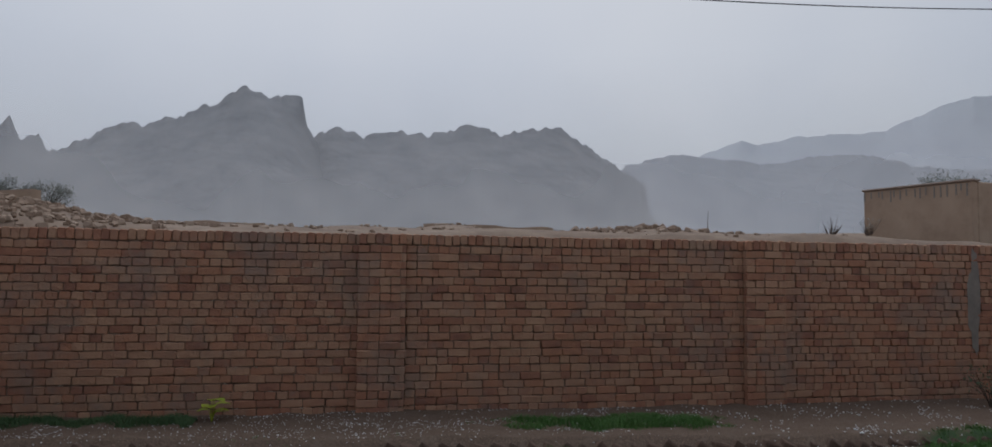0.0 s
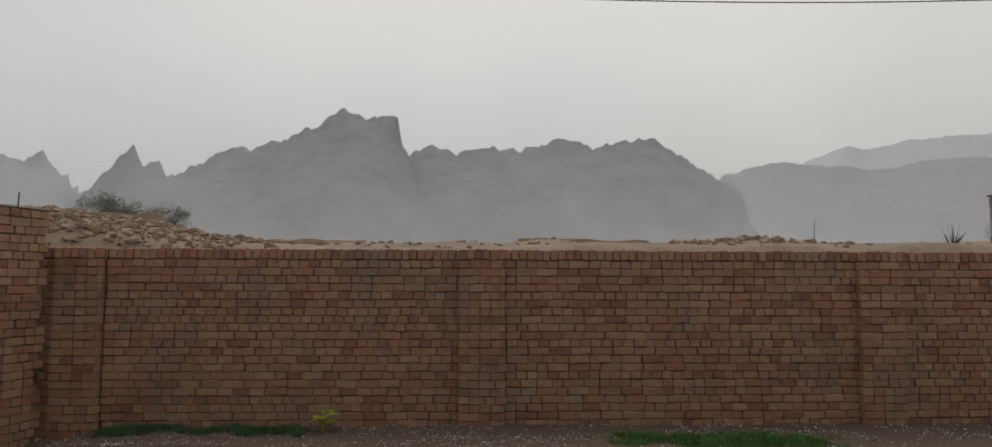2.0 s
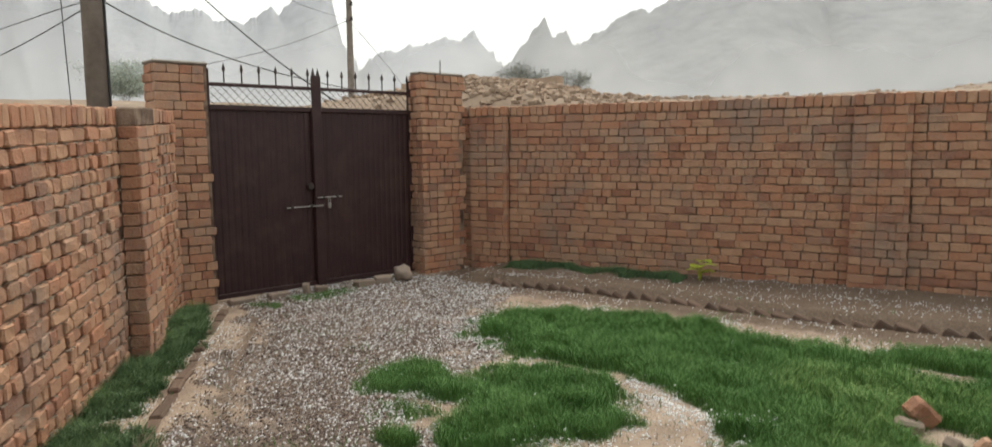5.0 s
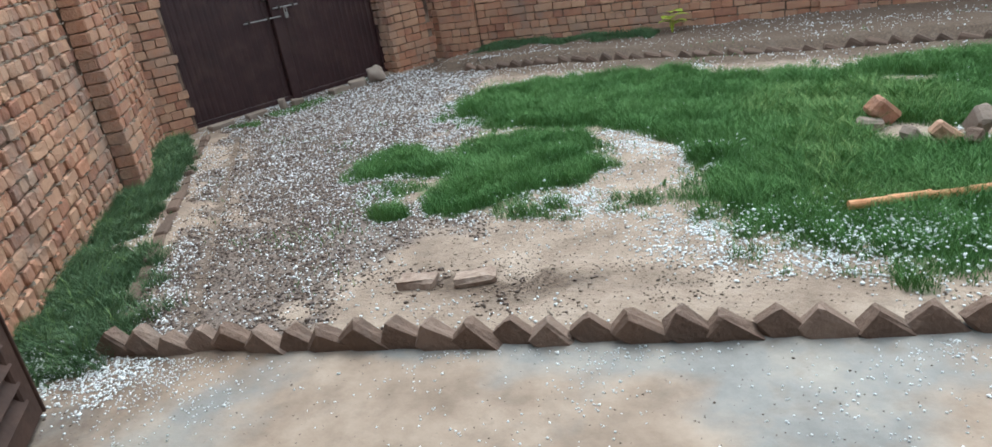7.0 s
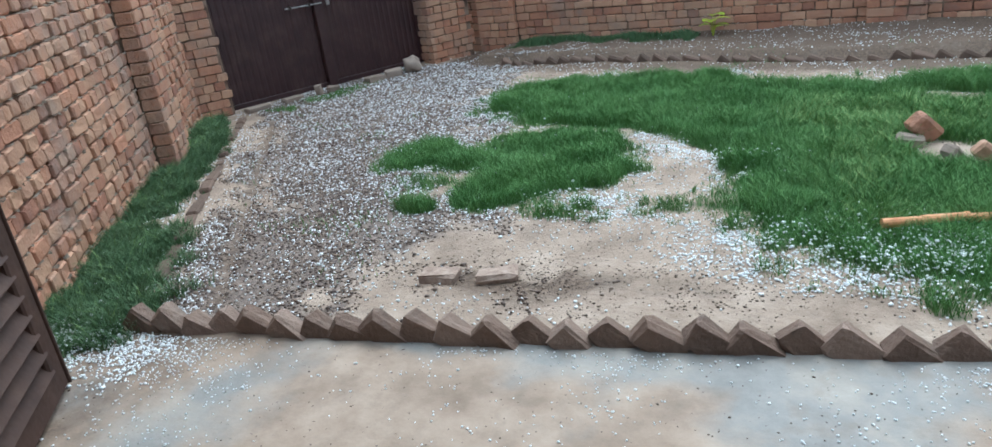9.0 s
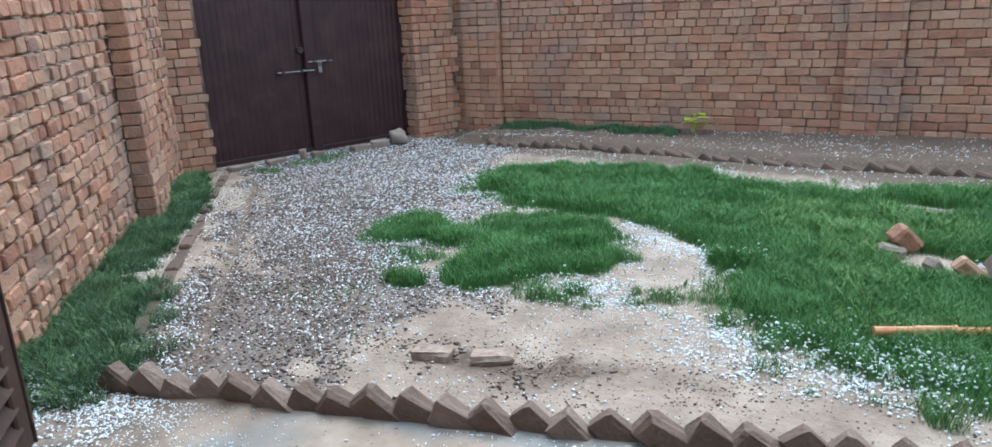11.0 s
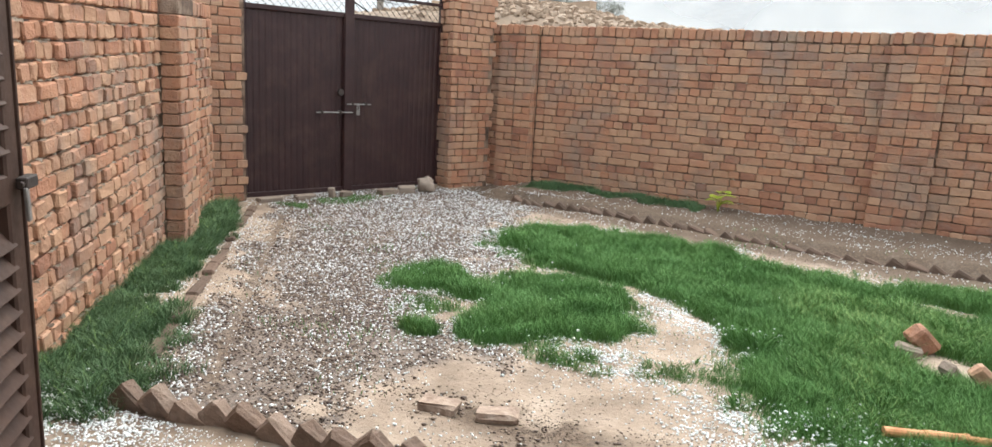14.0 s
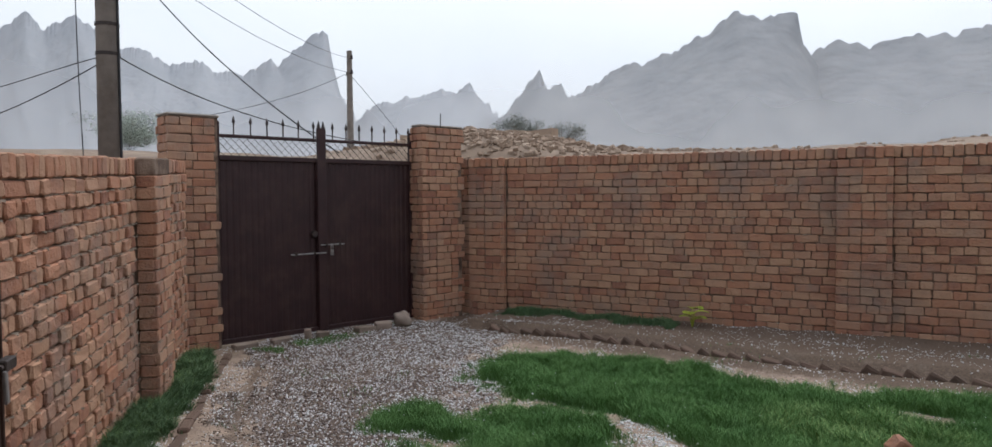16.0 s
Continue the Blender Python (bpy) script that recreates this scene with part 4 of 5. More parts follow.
def stick():
    bm = bmesh.new()
    a, b = Vector((-0.10, 3.385, 0.058)), Vector((1.25, 3.97, 0.05))
    segs = 9
    d = b - a
    for k in range(segs):
        p, q = a + d * (k / segs), a + d * ((k + 1) / segs)
        wob = Vector((0, 0, 0.004 * math.sin(k * 2.1)))
        add_rod(bm, p + wob, q + wob, 0.021 - 0.0006 * k, 0.020 - 0.0006 * k, 12)
        add_rod(bm, q + wob - d.normalized() * 0.006, q + wob + d.normalized() * 0.006, 0.0235 - 0.0006 * k, None, 12)
    return tagged(part("bamboo_stick", bm, WOOD, smooth=False), "orange-brown bamboo stick lying on the grass", "stick")


stick()


# ---- house door leaf ----
def house_door():
    p, d, w, h = Vector((-2.715, 1.402)), Vector((0.70, -0.714)), 0.92, 2.05
    m = Matrix.Identity(4)
    m.col[0][:3], m.col[1][:3], m.col[3][:3] = (d.x, d.y, 0), (-d.y, d.x, 0), (p.x, p.y, 0.005)
    door = tagged(empty("louvred_door", m), "open dark brown metal house door with louvres", "door")
    for lo, hi in (((0, -0.022, 0), (0.11, 0.022, h)), ((w - 0.085, -0.022, 0), (w, 0.022, h)), ((0.085, -0.022, 0), (w - 0.085, 0.022, 0.10)),
                   ((0.085, -0.022, h - 0.1), (w - 0.085, 0.022, h)), ((0.085, -0.022, 0.92), (w - 0.085, 0.022, 1.02))):
        box_part("door_frame", lo, hi, DOOR_PAINT, door, bevel=0.008)
    z = 0.13
    while z < h - 0.13:
        if not 0.88 < z < 1.05:
            bm = bmesh.new()
            add_box(bm, (0.08, -0.043, -0.005), (w - 0.08, 0.043, 0.005), Matrix.Translation((0, 0, z)) @ Matrix.Rotation(radians(-52), 4, "X"), bevel=0.002)
            part("louvre", bm, DOOR_PAINT, door)
        z += 0.076
    box_part("edge_bead", (-0.012, -0.03, 0.0), (0.0, 0.03, h), DOOR_PAINT, door, bevel=0.003)
    bm = bmesh.new()
    add_rod(bm, (-0.05, 0.05, 0.985), (0.09, 0.05, 0.985), 0.009)
    add_box(bm, (-0.03, 0.03, 0.965), (0.07, 0.065, 1.005), bevel=0.004)
    part("bolt", bm, DARK_IRON, door, "dark sliding bolt")
    bm = bmesh.new()
    add_box(bm, (-0.05, 0.052, 0.86), (-0.025, 0.064, 0.975), Matrix.Rotation(radians(6), 4, "Y"), bevel=0.003)
    part("hasp", bm, STEEL, door, "pale steel hasp")
    q = p + d * (w + 0.05)
    ob = box_part("door_post", (q.x - 0.05, q.y - 0.05, -0.05), (q.x + 0.05, q.y + 0.05, 2.2), DOOR_PAINT)
    tagged(ob, "dark brown steel post that carries the house door", "door post", kind="structure")


house_door()


# ---- poles and cables ----
def poles():
    x, y = -8.36, 5.70
    z = float(ground_z(x, y))
    ob = empty("utility_pole", Matrix.Translation((x, y, z)))
    bm = bmesh.new()
    add_rod(bm, (0, 0, -0.3), (0, 0, 8.2), 0.140, 0.105, 14)
    part("shaft", bm, CONCRETE, ob, smooth=True)
    for zz in (3.25 - z, 3.6 - z):
        bm = bmesh.new()
        add_rod(bm, (0, 0, zz - 0.02), (0, 0, zz + 0.02), 0.138, None, 14)
        part("band", bm, DARK_IRON, ob)
    bm = bmesh.new()
    add_rod(bm, (0.138, 0.05, 0.6), (0.118, 0.05, 6.2), 0.014, None, 6)
    part("down_cable", bm, CABLE, ob)
    tagged(ob, "thick round concrete utility pole behind the short wall", "utility pole", "utility poles")
    x, y = -16.42, 20.13
    z = float(ground_z(x, y))
    ob = empty("utility_pole", Matrix.Translation((x, y, z)))
    bm = bmesh.new()
    add_rod(bm, (0, 0, -0.3), (0, 0, 6.50 - z), 0.125, 0.095, 10)
    part("shaft", bm, CONCRETE, ob)
    for zz, s in ((6.22 - z, 1), (5.75 - z, -1), (5.72 - z, 1)):
        bm = bmesh.new()
        add_rod(bm, (0, 0, zz), (0.26 * s, -0.2 * s, zz), 0.025, None, 6)
        add_rod(bm, (0.25 * s, -0.19 * s, zz - 0.05), (0.25 * s, -0.19 * s, zz + 0.08), 0.055, 0.035, 8)
        part("insulator_arm", bm, DARK_IRON, ob)
    tagged(ob, "slim distant utility pole with short insulator arms", "utility pole", "utility poles")


poles()


def cable(points, r, label):
    """A sagging cable through a few points."""
    cu = bpy.data.curves.new("overhead_cable", "CURVE")
    cu.dimensions, cu.bevel_depth, cu.bevel_resolution = "3D", r, 1
    sp = cu.splines.new("NURBS")
    sp.points.add(len(points) - 1)
    for k, p in enumerate(points):
        sp.points[k].co = (*p, 1)
    sp.use_endpoint_u, sp.order_u, sp.resolution_u = True, min(4, len(points)), 8
    cu.materials.append(CABLE)
    dg = bpy.context.evaluated_depsgraph_get()
    tmp = bpy.data.objects.new("overhead_cable", cu)
    me = bpy.data.meshes.new_from_object(tmp, depsgraph=dg)
    bpy.data.objects.remove(tmp)
    me.materials.clear()
    me.materials.append(CABLE)
    return tagged(new("overhead_cable", me), label, "cable", "overhead cables")


cable([(x, 9.5, 5.31 + 0.0053 * (x - 2.2) ** 2) for x in np.linspace(-22, 26, 13)], 0.008, "thin black cable sagging high over the wall")
P1 = Vector((-8.40, 5.60, 3.27))
cable([P1 + Vector((0, 0, -0.07)), (-9.3, 5.55, 3.12), (-10.97, 5.87, 3.03), (-14.0, 6.6, 3.15)], 0.006, "black cable tied to the concrete pole")
cable([P1 + Vector((0, 0, -0.15)), (-9.2, 5.5, 2.84), (-11.0, 5.87, 2.65), (-14.0, 6.6, 2.65)], 0.007, "black cable tied to the concrete pole")
cable([P1 + Vector((0.1, 0.1, 0)), (-8.5, 7.0, 2.83), (-8.85, 9.0, 2.64), (-9.4, 12.0, 2.6)], 0.008, "black cable dropping behind the gate")
cable([(-13.2, 9.0, 6.5), (-11.71, 9.0, 5.07), (-10.29, 9.0, 3.85), (-8.31, 9.0, 2.56), (-7.6, 9.0, 2.2)], 0.011, "heavy black cable slanting down behind the gate")
cable([(-12.5, 9.0, 6.1), (-10.89, 9.0, 4.97), (-11.6, 11.5, 4.50), (-16.42, 20.1, 5.75)], 0.006, "thin cable running to the distant pole")
cable([(-12.0, 9.0, 6.3), (-9.88, 9.0, 4.84), (-11.3, 12.0, 4.75), (-16.42, 20.1, 6.25)], 0.006, "thin cable running to the distant pole")
cable([(-16.42, 20.1, 5.75), (-17.0, 18.0, 4.6), (-18.2, 16.0, 3.9), (-20.0, 13.0, 3.4)], 0.009, "thin cable leaving the distant pole")
cable([(-16.42, 20.1, 5.72), (-15.7, 20.8, 4.6), (-15.1, 21.4, 3.5)], 0.008, "thin stay of the distant pole")
cable([(-8.50, 5.455, 7.5), (-8.57, 5.41, 4.3), (-8.53, 5.43, 3.0), (-8.50, 5.45, 2.0)], 0.006, "loose cable hanging beside the concrete pole")


# ---- land behind the wall ----
def mud_house():
    c, l, z0, z1 = Vector((22.5, 24.9)), Vector((21.3, 29.6)), 2.0, 5.22
    d = (l - c).normalized()
    n = Vector((d.y, -d.x))
    h = empty("mud_house", Matrix.Translation((c.x, c.y, z0)))
    tagged(h, "flat-roofed mud-plastered house with a rain-stained parapet", "house")
    m = Matrix.Identity(4)
    m.col[0][:3], m.col[1][:3] = (d.x, d.y, 0), (n.x, n.y, 0)
    ln = (l - c).length
    for nm, lo, hi in (("wall", (0, 0, 0), (ln, 0.35, z1 - z0)), ("wall", (0, 0.35, 0), (0.35, 6.0, z1 - z0)), ("wall", (ln - 0.35, 0.35, 0), (ln, 6.0, z1 - z0)),
                       ("roof", (0.35, 0.35, z1 - z0 - 0.5), (ln - 0.35, 6.0, z1 - z0 - 0.3))):
        bm = bmesh.new()
        add_box(bm, lo, hi, m, bevel=0.04)
        part(nm, bm, MUDWALL, h)
    rnd = random.Random(6)
    for k in range(17):
        u, len_ = (k + rnd.uniform(0.2, 0.8)) * ln / 17, rnd.uniform(0.15, 0.55)
        bm = bmesh.new()
        add_box(bm, (u - 0.035, -0.012, z1 - z0 - 0.08 - len_), (u + 0.035, -0.002, z1 - z0 - 0.06), m)
        part("rain_streak", bm, CEMENT, h, "dark rain streak")
    bm = bmesh.new()
    add_box(bm, (-0.06, -0.06, z1 - z0), (ln + 0.06, 0.45, z1 - z0 + 0.09), m, bevel=0.03)
    part("parapet", bm, STONE, h)


mud_house()
bm = bmesh.new()
add_rod(bm, (10.7, 23.2, 2.4), (10.76, 23.2, 3.62), 0.018, 0.009, 6)
tagged(part("wooden_stake", bm, TWIG), "thin bare stake standing on the stony land", "stake")


def low_wall(a, b, top, label):
    d = Vector(b) - Vector(a)
    bm = bmesh.new()
    n = max(4, int(d.length / 0.5))
    rnd = random.Random(int(a[0] * 10))
    nrm = Vector((-d.y, d.x)).normalized() * 0.2
    rows = []
    for k in range(n + 1):
        p = Vector(a) + d * k / n
        z0, z1 = float(ground_z(p.x, p.y)) - 0.3, top + rnd.uniform(-0.06, 0.05)
        rows.append([bm.verts.new((p.x - nrm.x, p.y - nrm.y, z0)), bm.verts.new((p.x - nrm.x * 0.7, p.y - nrm.y * 0.7, z1)),
                     bm.verts.new((p.x + nrm.x * 0.7, p.y + nrm.y * 0.7, z1)), bm.verts.new((p.x + nrm.x, p.y + nrm.y, z0))])
    for r, s in zip(rows, rows[1:]):
        for k in range(3):
            bm.faces.new((r[k], s[k], s[k + 1], r[k + 1]))
    bm.faces.new(rows[0])
    bm.faces.new(rows[-1][::-1])
    bmesh.ops.recalc_face_normals(bm, faces=bm.faces[:])
    return tagged(part("low_mud_wall", bm, MUDWALL), label, "mud wall", "low mud walls")


low_wall((1.7, 30), (7.2, 30.6), 3.38, "low crumbling mud wall on the stony land")
low_wall((-13.5, 31), (-4.5, 29.5), 3.28, "low crumbling mud wall on the stony land")
low_wall((-11.0, 15.6), (-6.6, 15.2), 3.02, "low broken mud wall on the rubble mound")


def scatter_blocks(name, spots, sizes, material, seed, label, category, flat=0.6):
    """Many loose blocks lying on the ground as one mesh."""
    rnd = random.Random(seed)
    shapes = []
    for k in range(8):
        bm = chunk((1, rnd.uniform(0.6, 0.95), rnd.uniform(0.4, 0.75)), seed + k, 0.12)
        bm.verts.ensure_lookup_table()
        bm.verts.index_update()
        shapes.append((np.array([v.co[:] for v in bm.verts]), [tuple(v.index for v in f.verts) for f in bm.faces]))
        bm.free()
    vs, fs, n = [], [], 0
    for x, y in spots:
        v, f = rnd.choice(shapes)
        s = rnd.uniform(*sizes)
        r = np.array(Euler((rnd.uniform(-0.5, 0.5), rnd.uniform(-0.5, 0.5), rnd.uniform(0, 6.3))).to_matrix())
        p = v * s @ r.T + np.array([x, y, float(ground_z(x, y)) + s * 0.08])
        vs += p.tolist()
        fs += [tuple(n + i for i in q) for q in f]
        n += len(v)
    return tagged(new(name, mesh_of(name, vs, fs, material)), label, category, kind="stuff")


rnd = random.Random(12)
spots = [(rnd.gauss(-7.0, 1.7), rnd.gauss(12.9, 0.9)) for _ in range(1000)]
spots = [p for p in spots if p[1] > 10.2]
scatter_blocks("rubble_mound", spots, (0.04, 0.15), RUBBLE, 100, "heap of clay and broken brick rubble behind the wall", "rubble")
spots = [(rnd.uniform(-4, 26), rnd.uniform(13.5, 30)) for _ in range(900)] + [(rnd.gauss(5, 1.6), rnd.gauss(20, 0.7)) for _ in range(110)] + [(rnd.gauss(13, 2.5), rnd.gauss(21, 1.0)) for _ in range(200)] + [(rnd.gauss(4.5, 1.4), rnd.gauss(29.2, 0.4)) for _ in range(160)]
scatter_blocks("field_rubble", spots, (0.05, 0.15), RUBBLE, 200, "scattered clay clods and stones on the open land", "rubble")


spots = [(rnd.gauss(7.2, 1.2), rnd.gauss(21, 0.5)) for _ in range(45)] + [(rnd.uniform(5, 15), rnd.gauss(21.2, 0.5)) for _ in range(80)]
scatter_blocks("broken_slabs", spots, (0.10, 0.30), RUBBLE, 300, "flat broken slabs heaped on the open land", "rubble")


def shrub(x, y, height, width, leaves, seed, label, category="bush", material=BUSH, leaf=1.0, stems=1.0):
    """A bush: forked stems and a loose crown of small leaf clumps."""
    rnd = random.Random(seed)
    z = float(ground_z(x, y))
    e = tagged(empty("bush", Matrix.Translation((x, y, z))), label, category)
    bm = bmesh.new()
    tips = []
    for k in range(9):
        a, r = rnd.uniform(0, math.tau), rnd.uniform(0.15, 0.5) * width
        mid = Vector((math.cos(a) * r * 0.4, math.sin(a) * r * 0.4, height * rnd.uniform(0.3, 0.45)))
        add_rod(bm, (0, 0, -0.05), mid, 0.02 * height * stems, 0.012 * height * stems, 5)
        for _ in range(3):
            tip = Vector((math.cos(a) * r + rnd.uniform(-0.2, 0.2) * width, math.sin(a) * r + rnd.uniform(-0.2, 0.2) * width, height * rnd.uniform(0.5, 0.98)))
            add_rod(bm, mid, tip, 0.011 * height * stems, 0.003 * height * stems, 4)
            tips += [tip, tip * 0.7, mid] if stems < 1 else [tip]
    part("stem", bm, TWIG, e)
    if leaves:
        vs, fs = [], []
        for _ in range(leaves):
            c = rnd.choice(tips) + Vector((rnd.gauss(0, 0.10) * width, rnd.gauss(0, 0.10) * width, rnd.gauss(0, 0.09) * height))
            q = Euler((rnd.uniform(0, 6.3), rnd.uniform(0, 6.3), rnd.uniform(0, 6.3))).to_matrix()
            s = rnd.uniform(0.025, 0.055) * height * leaf
            i = len(vs)
            vs += [tuple(c + q @ Vector(p) * s) for p in ((-1, 0, 0), (0, -0.45, 0), (1, 0, 0.1), (0, 0.45, 0))]
            fs.append((i, i + 1, i + 2, i + 3))
        ob = new("crown", mesh_of("crown", vs, fs, material))
        ob.parent = e
    return e


shrub(-16.0, 32.5, 1.9, 2.1, 4200, 1, "grey-green thorn bush behind the rubble mound", material=MOUND_BUSH, leaf=0.6)
shrub(-14.0, 33.5, 1.6, 1.9, 3600, 2, "grey-green thorn bush behind the rubble mound", material=MOUND_BUSH, leaf=0.6)
shrub(-14.75, 10.52, 0.85, 1.6, 11000, 3, "green bush beside the concrete pole", material=HAZE_BUSH, leaf=0.6, stems=0.3)
shrub(15.2, 23.0, 1.15, 0.7, 0, 4, "bare leafless shrub on the stony land", "shrub")
shrub(17.6, 24.4, 1.0, 0.7, 40, 5, "nearly leafless shrub beside the mud house", "shrub")
shrub(6.75, 7.75, 0.42, 0.40, 260, 7, "small dark weedy shrub at the wall's foot", "shrub", GREEN_BUSH)
shrub(28.0, 33.0, 3.1, 3.6, 7000, 6, "grey-green tree crown behind the mud house roof", "tree", leaf=0.4)


# ---- plants in the yard ----
def blades(name, n, area, cover, height, width, material, seed, label, category, lean=0.5, keep=0.0):
    """Grass: n tapered bent blades where cover(x, y) is above keep."""
    rng = np.random.default_rng(seed)
    x0, x1, y0, y1 = area
    px, py = np.empty(0), np.empty(0)
    for _ in range(12):
        x, y = rng.uniform(x0, x1, n), rng.uniform(y0, y1, n)
        c = cover(x, y)
        ok = (c > keep) & (rng.uniform(0, 1, n) < np.clip((c - keep) * 2.6 + 0.04, 0, 1) ** 1.3)
        px, py = np.concatenate([px, x[ok]]), np.concatenate([py, y[ok]])
        if len(px) >= n:
            break
    px, py = px[:n], py[:n]
    k = len(px)
    c = np.clip((cover(px, py) - keep) * 2.2 + 0.30, 0.3, 1)
    tuft = 0.45 + 0.7 * vnoise(px, py, 5.0, 31) + 0.5 * vnoise(px, py, 13.0, 32)
    h = height * rng.uniform(0.5, 1.25, k) * c * tuft
    a, la = rng.uniform(0, math.tau, k), vnoise(px, py, 3.5, 33) * math.tau * 2 + rng.normal(0, 1.6, k)
    w = width * rng.uniform(0.7, 1.3, k)
    z = ground_z(px, py) - 0.004
    dx, dy = np.cos(a) * w / 2, np.sin(a) * w / 2
    ln = lean * rng.uniform(0.2, 1.3, k) * h
    lx, ly = np.cos(la) * ln, np.sin(la) * ln
    v = np.empty((k, 5, 3))
    v[:, 0] = np.stack([px - dx, py - dy, z], 1)
    v[:, 1] = np.stack([px + dx, py + dy, z], 1)
    v[:, 2] = np.stack([px + dx * 0.8 + lx * 0.35, py + dy * 0.8 + ly * 0.35, z + h * 0.6], 1)
    v[:, 3] = np.stack([px - dx * 0.8 + lx * 0.35, py - dy * 0.8 + ly * 0.35, z + h * 0.6], 1)
    v[:, 4] = np.stack([px + lx, py + ly, z + h * 0.95], 1)
    i = np.arange(k) * 5
    quads = np.stack([i, i + 1, i + 2, i + 3], 1).tolist()
    tris = np.stack([i + 3, i + 2, i + 4], 1).tolist()
    return tagged(new(name, mesh_of(name, v.reshape(-1, 3), quads + tris, material)), label, category, kind="stuff")


def bed_cover(x, y):
    return np.where((x > -4.2) & (x < -2.05), 0.6 - 2.6 * np.abs(y - 7.95 + 0.02 * x), -1.0) + 0.9 * (vnoise(x, y, 5.0, 41) - 0.5)


blades("lawn_grass", 330000, (-3.4, 1.9, 2.6, 6.9), lawn_at, 0.078, 0.0030, GRASS, 1, "dense uneven green lawn with bare patches", "grass", 0.9, -0.10)
blades("far_lawn", 30000, (1.9, 7.6, 3.0, 6.9), lawn_at, 0.060, 0.007, GRASS, 2, "short green lawn towards the wall's far end", "grass", 0.9)
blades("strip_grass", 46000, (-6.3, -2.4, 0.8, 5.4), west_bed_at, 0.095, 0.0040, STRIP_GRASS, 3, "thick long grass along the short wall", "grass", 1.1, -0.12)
blades("strip_stalks", 1500, (-6.3, -2.4, 0.8, 5.4), west_bed_at, 0.12, 0.0036, DRY_GRASS, 8, "pale longer stalks in the grass strip", "grass", 1.1, 0.0)
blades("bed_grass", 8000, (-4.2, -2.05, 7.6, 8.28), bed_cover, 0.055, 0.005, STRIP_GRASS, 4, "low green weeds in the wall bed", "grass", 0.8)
blades("bed_weeds", 9000, (0.6, 3.6, 7.1, 8.2), lambda x, y: blob(x, y, 2.1, 7.50, 1.35, 0.36, -0.05) + 0.7 * (vnoise(x, y, 5.0, 43) - 0.5), 0.055, 0.005, GRASS, 9, "green weeds growing just inside the wall bed", "grass", 0.8)
blades("pale_grass", 9000, (-3.3, 1.9, 2.7, 6.8), lambda x, y: np.minimum(lawn_at(x, y), 0.9 * np.maximum(blob(x, y, -0.2, 5.15, 0.9, 0.6), vnoise(x, y, 1.7, 51) - 0.55)), 0.095, 0.0042, DRY_GRASS, 5, "paler longer grass stalks in the lawn", "grass", 1.1)
blades("sprouting_weeds", 1500, (-5.3, 2.0, 2.3, 7.3), lambda x, y: (vnoise(x, y, 3.1, 61) - 0.72) * 3 * (outside(x, y) < -0.2) * (side(EDGE_A, EDGE_D, x, y) > 0.1), 0.045, 0.004, GRASS, 6, "sparse green sprouts in the soil", "grass", 0.8)
blades("gate_grass", 1500, (-5.8, -4.6, 5.3, 6.6), lambda x, y: np.maximum(blob(x, y, -5.3, 5.95, 0.45, 0.22, 1.2), blob(x, y, -5.45, 5.3, 0.3, 0.2)) + 0.3 * (vnoise(x, y, 8, 71) - 0.5), 0.045, 0.004, GRASS, 7, "thin grass before the gate", "grass", 0.8)


def leafy_plant():
    x, y = -1.90, 8.02
    z = float(ground_z(x, y))
    e = tagged(empty("leafy_plant", Matrix.Translation((x, y, z))), "small yellow-green broad-leaved plant in the wall bed", "plant")
    rnd = random.Random(3)
    for k in range(9):
        a, up, ln = k * 2.4, rnd.uniform(0.09, 0.27), rnd.uniform(0.07, 0.11)
        base = Vector((math.cos(a) * 0.03, math.sin(a) * 0.03, up * 0.8))
        bm = bmesh.new()
        add_rod(bm, (0, 0, -0.01), base, 0.004, 0.003, 5)
        out = Vector((math.cos(a), math.sin(a), 0))
        sidev = Vector((-out.y, out.x, 0))
        spine = [base + out * (ln * t * 1.4) + Vector((0, 0, 0.05 * t - 0.06 * t * t)) for t in (0, 0.25, 0.55, 0.85, 1.0)]
        rows = []
        for p, w in zip(spine, (0.008, 0.042, 0.058, 0.034, 0.002)):
            rows.append((bm.verts.new(p - sidev * w + Vector((0, 0, 0.008))), bm.verts.new(p), bm.verts.new(p + sidev * w + Vector((0, 0, 0.008)))))
        for r, s in zip(rows, rows[1:]):
            bm.faces.new((r[0], s[0], s[1], r[1]))
            bm.faces.new((r[1], s[1], s[2], r[2]))
        part("leaf", bm, LEAF, e)


leafy_plant()


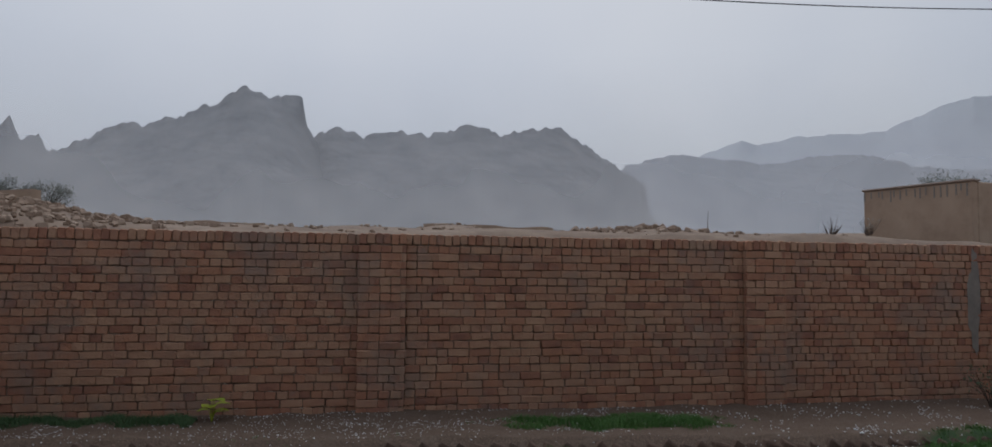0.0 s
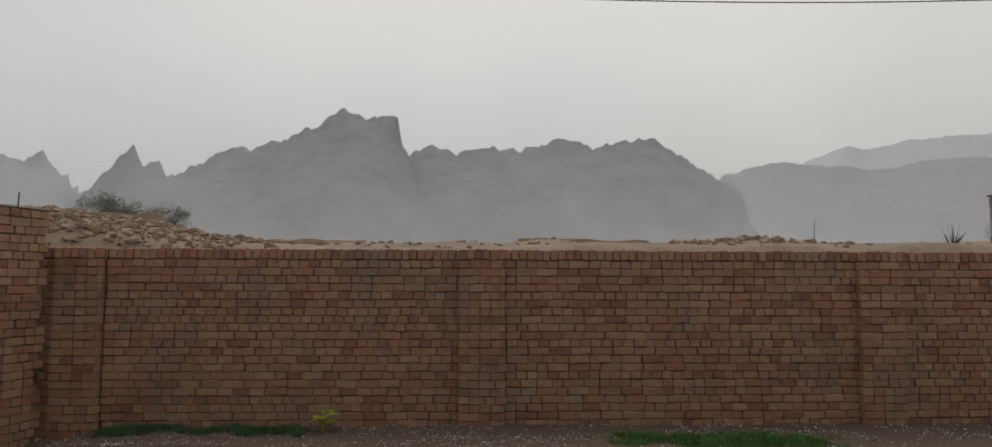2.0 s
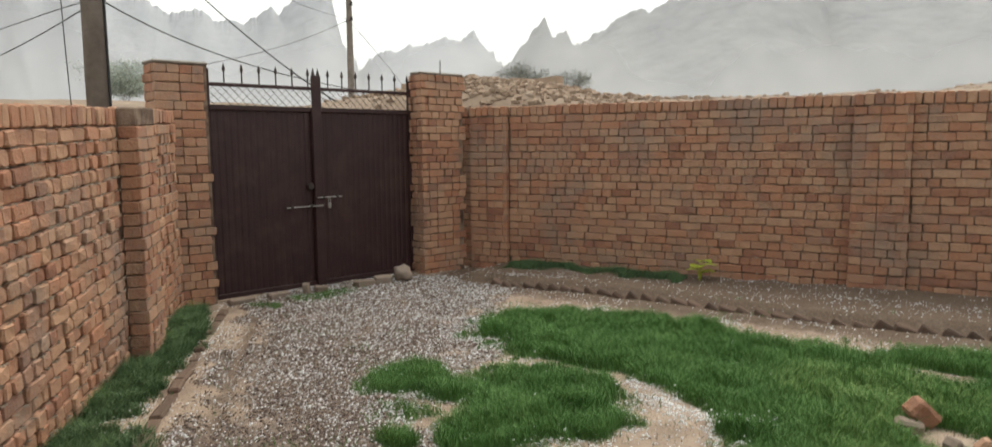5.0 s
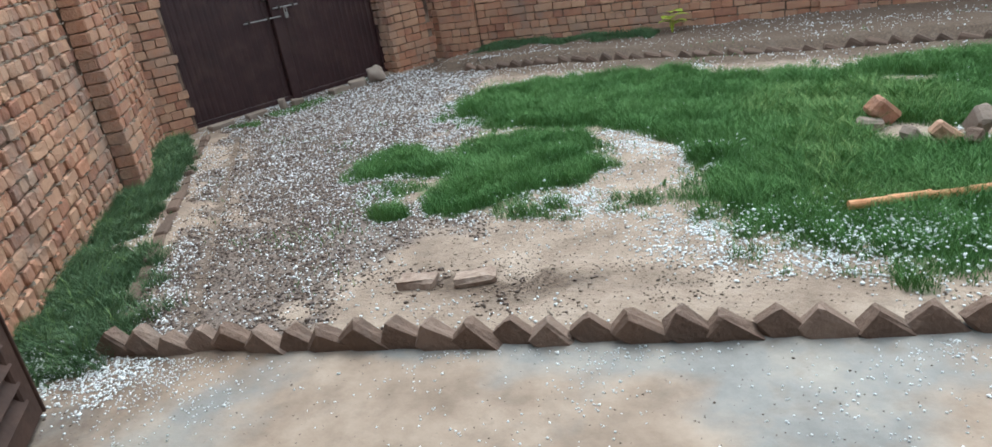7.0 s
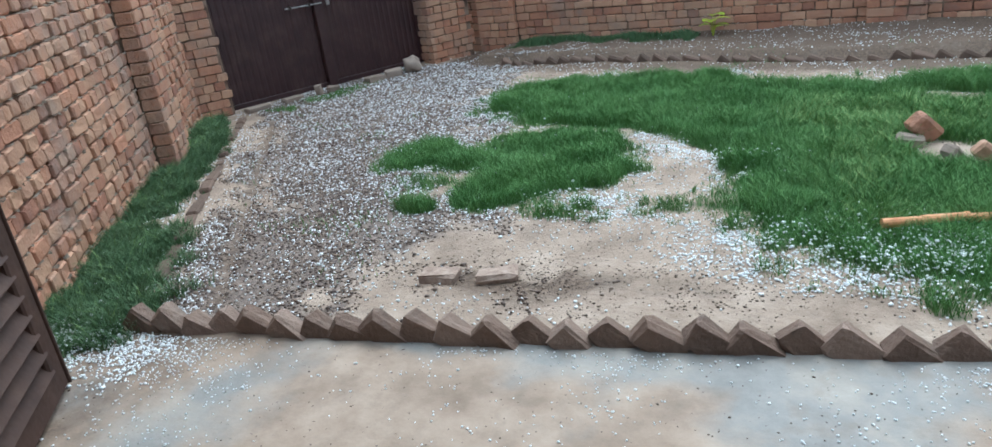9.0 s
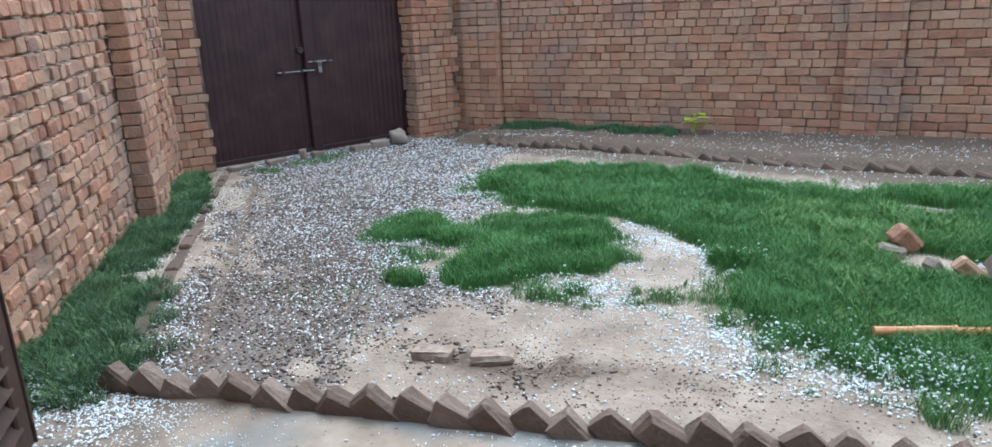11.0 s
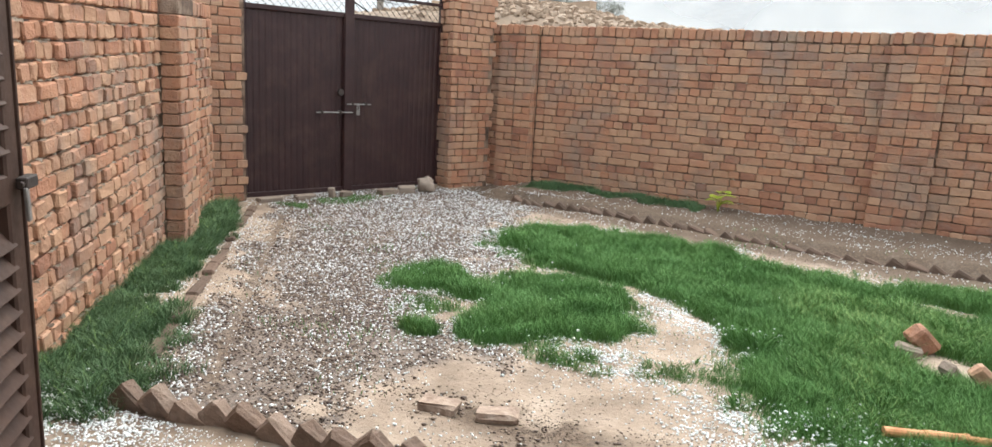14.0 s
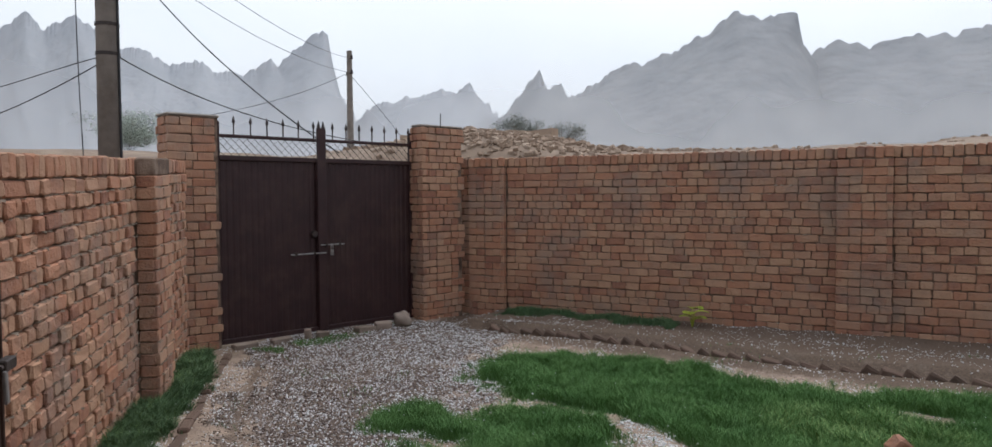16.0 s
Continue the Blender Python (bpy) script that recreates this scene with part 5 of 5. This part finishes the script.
# ---- hail and gravel ----
def grains(name, n, area, cover, size, material, seed, label, category, squash=0.8):
    """Small rounded grains lying where cover(x, y) gives them a chance."""
    rng = np.random.default_rng(seed)
    x0, x1, y0, y1 = area
    px, py = np.empty(0), np.empty(0)
    for _ in range(40):
        x, y = rng.uniform(x0, x1, n), rng.uniform(y0, y1, n)
        ok = rng.uniform(0, 1, n) < cover(x, y)
        px, py = np.concatenate([px, x[ok]]), np.concatenate([py, y[ok]])
        if len(px) >= n:
            break
    px, py = px[:n], py[:n]
    k = len(px)
    shape = np.array([(1, 0, 0), (-1, 0, 0), (0, 1, 0), (0, -1, 0), (0.62, 0.62, 0.62), (-0.62, 0.62, 0.62), (-0.62, -0.62, 0.62), (0.62, -0.62, 0.62), (0, 0, 1.0), (0, 0, -0.8)])
    faces = np.array([(0, 4, 7), (2, 5, 4), (1, 6, 5), (3, 7, 6), (4, 8, 7), (5, 8, 4), (6, 8, 5), (7, 8, 6), (0, 2, 4), (2, 1, 5), (1, 3, 6), (3, 0, 7), (0, 9, 2), (2, 9, 1), (1, 9, 3), (3, 9, 0)])
    s = rng.uniform(size[0], size[1], k) * (1 + 0.6 * (rng.uniform(0, 1, k) > 0.93)) * np.where((side(EDGE_A, EDGE_D, px, py) < 0) & (px > -2.5), 0.7, 1.0)
    a = rng.uniform(0, math.tau, k)
    sx, sy = rng.uniform(0.7, 1.25, k), rng.uniform(0.7, 1.25, k)
    v = shape[None] * np.stack([s * sx, s * sy, s * squash], 1)[:, None]
    c, q = np.cos(a)[:, None], np.sin(a)[:, None]
    grass_lift = 0.045 * rng.uniform(0.2, 1, k) * np.clip(np.maximum(lawn_at(px, py) / 0.12, west_bed_at(px, py) / 0.5), 0, 1)
    w = np.stack([v[:, :, 0] * c - v[:, :, 1] * q + px[:, None], v[:, :, 0] * q + v[:, :, 1] * c + py[:, None], v[:, :, 2] + (ground_z(px, py) + s * squash * 0.45 + grass_lift)[:, None]], 2)
    f = (faces[None] + (np.arange(k) * len(shape))[:, None, None]).reshape(-1, 3)
    return tagged(new(name, mesh_of(name, w.reshape(-1, 3), f, material, True)), label, category, kind="stuff")


def hail_cover(x, y):
    inside = (outside(x, y) < -0.04)
    front = side(EDGE_A, EDGE_D, x, y)
    clump = np.clip((vnoise(x, y, 3.0, 81) - 0.25) * 1.6, 0.05, 1) * (0.4 + 0.9 * vnoise(x, y, 11.0, 82))
    even = np.clip(track_at(x, y) * 2.0, 0, 1) * (front > 0)
    clump = clump * (1 - even) + even * (1 - 0.8 * track_bare(x, y)) * (0.50 + 0.25 * vnoise(x, y, 2.6, 91) + 0.20 * vnoise(x, y, 11.0, 82))
    lawn = lawn_at(x, y)
    rim = np.exp(-((lawn + 0.02) / 0.13) ** 2)
    track = np.clip(track_at(x, y) * 1.5, 0, 1)
    bed = smooth01(0.0, 0.2, side(BED_A, BED_D, x, y)) * (x > -2.1) + 2.5 * smooth01(0.5, 0.0, np.hypot(x + 4.55, y - 7.25))
    corner = 2.6 * smooth01(0.36, 0.0, np.hypot((x + 2.80) * 0.6, (y - 1.70)))
    gap = 1.2 * np.maximum(blob(x, y, -1.25, 4.46, 0.62, 0.17, -0.72), 0) + 1.5 * np.maximum(blob(x, y, 0.2, 3.12, 0.7, 0.22), 0) + 0.8 * np.maximum(blob(x, y, -1.35, 3.42, 0.45, 0.3), 0)
    c = 0.08 + 0.36 * track * np.clip(0.50 + 0.20 * (y - 3), 0.3, 1.2) + 0.38 * rim - 0.055 * smooth01(0.0, 0.2, side(BED_A, BED_D, x, y)) + 0.04 * bed + gap + 0.30 * smooth01(0.5, 0.1, np.abs(west_bed_at(x, y) + 0.2)) + corner
    c = np.where(lawn > 0.06, 0.012 + 0.2 * np.clip(0.16 - lawn, 0, 1), c)
    c = c + 1.1 * np.maximum(blob(x, y, -0.10, 3.22, 0.95, 0.50, 0.1), 0) + 0.30 * np.maximum(blob(x, y, -0.55, 4.30, 0.7, 0.10, -0.15), 0) + 0.35 * np.maximum(blob(x, y, -1.45, 3.45, 0.45, 0.30), 0)
    c = np.where(front < 0.0, 0.07 + 0.55 * np.exp(front / 0.17) + 0.14 * smooth01(-1.7, -2.5, x) + corner, c)
    kerb = (np.abs(front) < 0.06) & ((x - EDGE_A[0]) * EDGE_D[0] + (y - EDGE_A[1]) * EDGE_D[1] > -0.05)
    return np.where(inside & ~kerb, c * clump, 0)


grains("hailstones", 39000, (-6.0, 3.0, 0.6, 8.28), hail_cover, (0.0034, 0.0068), ICE, 1, "white hailstones strewn over track, lawn and beds", "hail")
grains("hailstones_far", 2500, (3.0, 9.0, 3.0, 8.28), hail_cover, (0.006, 0.010), ICE, 2, "white hailstones towards the wall's far end", "hail")
grains("track_gravel", 44000, (-5.7, -1.0, 2.0, 7.6), lambda x, y: np.clip(track_at(x, y), 0, 1) * (1 - track_bare(x, y)) * np.clip(vnoise(x, y, 2.6, 91) * 1.1 + 0.15, 0, 1) + 0.5 * np.maximum(blob(x, y, -1.6, 2.52, 1.1, 0.28, 0.2), 0) * smooth01(0.3, 0.7, vnoise(x, y, 5.0, 19)) - 2 * (lawn_at(x, y) > -0.05),
       (0.003, 0.0090), PEBBLE, 3, "wet dark gravel on the track to the gate", "gravel", 0.6)
# The last term packs dark grains along the rut so it reads as a dark line.
grains("soil_crumbs", 19000, (-5.0, 2.0, 0.7, 7.0), lambda x, y: (0.05 + 0.45 * np.maximum(blob(x, y, -1.3, 2.65, 1.3, 0.34, 0.2), 0) * smooth01(0.35, 0.7, vnoise(x, y, 5.0, 18))) * (lawn_at(x, y) < 0.05) * np.where(side(EDGE_A, EDGE_D, x, y) < 0, 0.35, 1) + 1.0 * np.exp(-(groove_at(x, y) / 0.028) ** 2) * (side(EDGE_A, EDGE_D, x, y) > 0.15), (0.0015, 0.0048), TWIG, 4, "dark crumbs of soil and leaf litter, and dark grains lining the rut", "litter", 0.5)
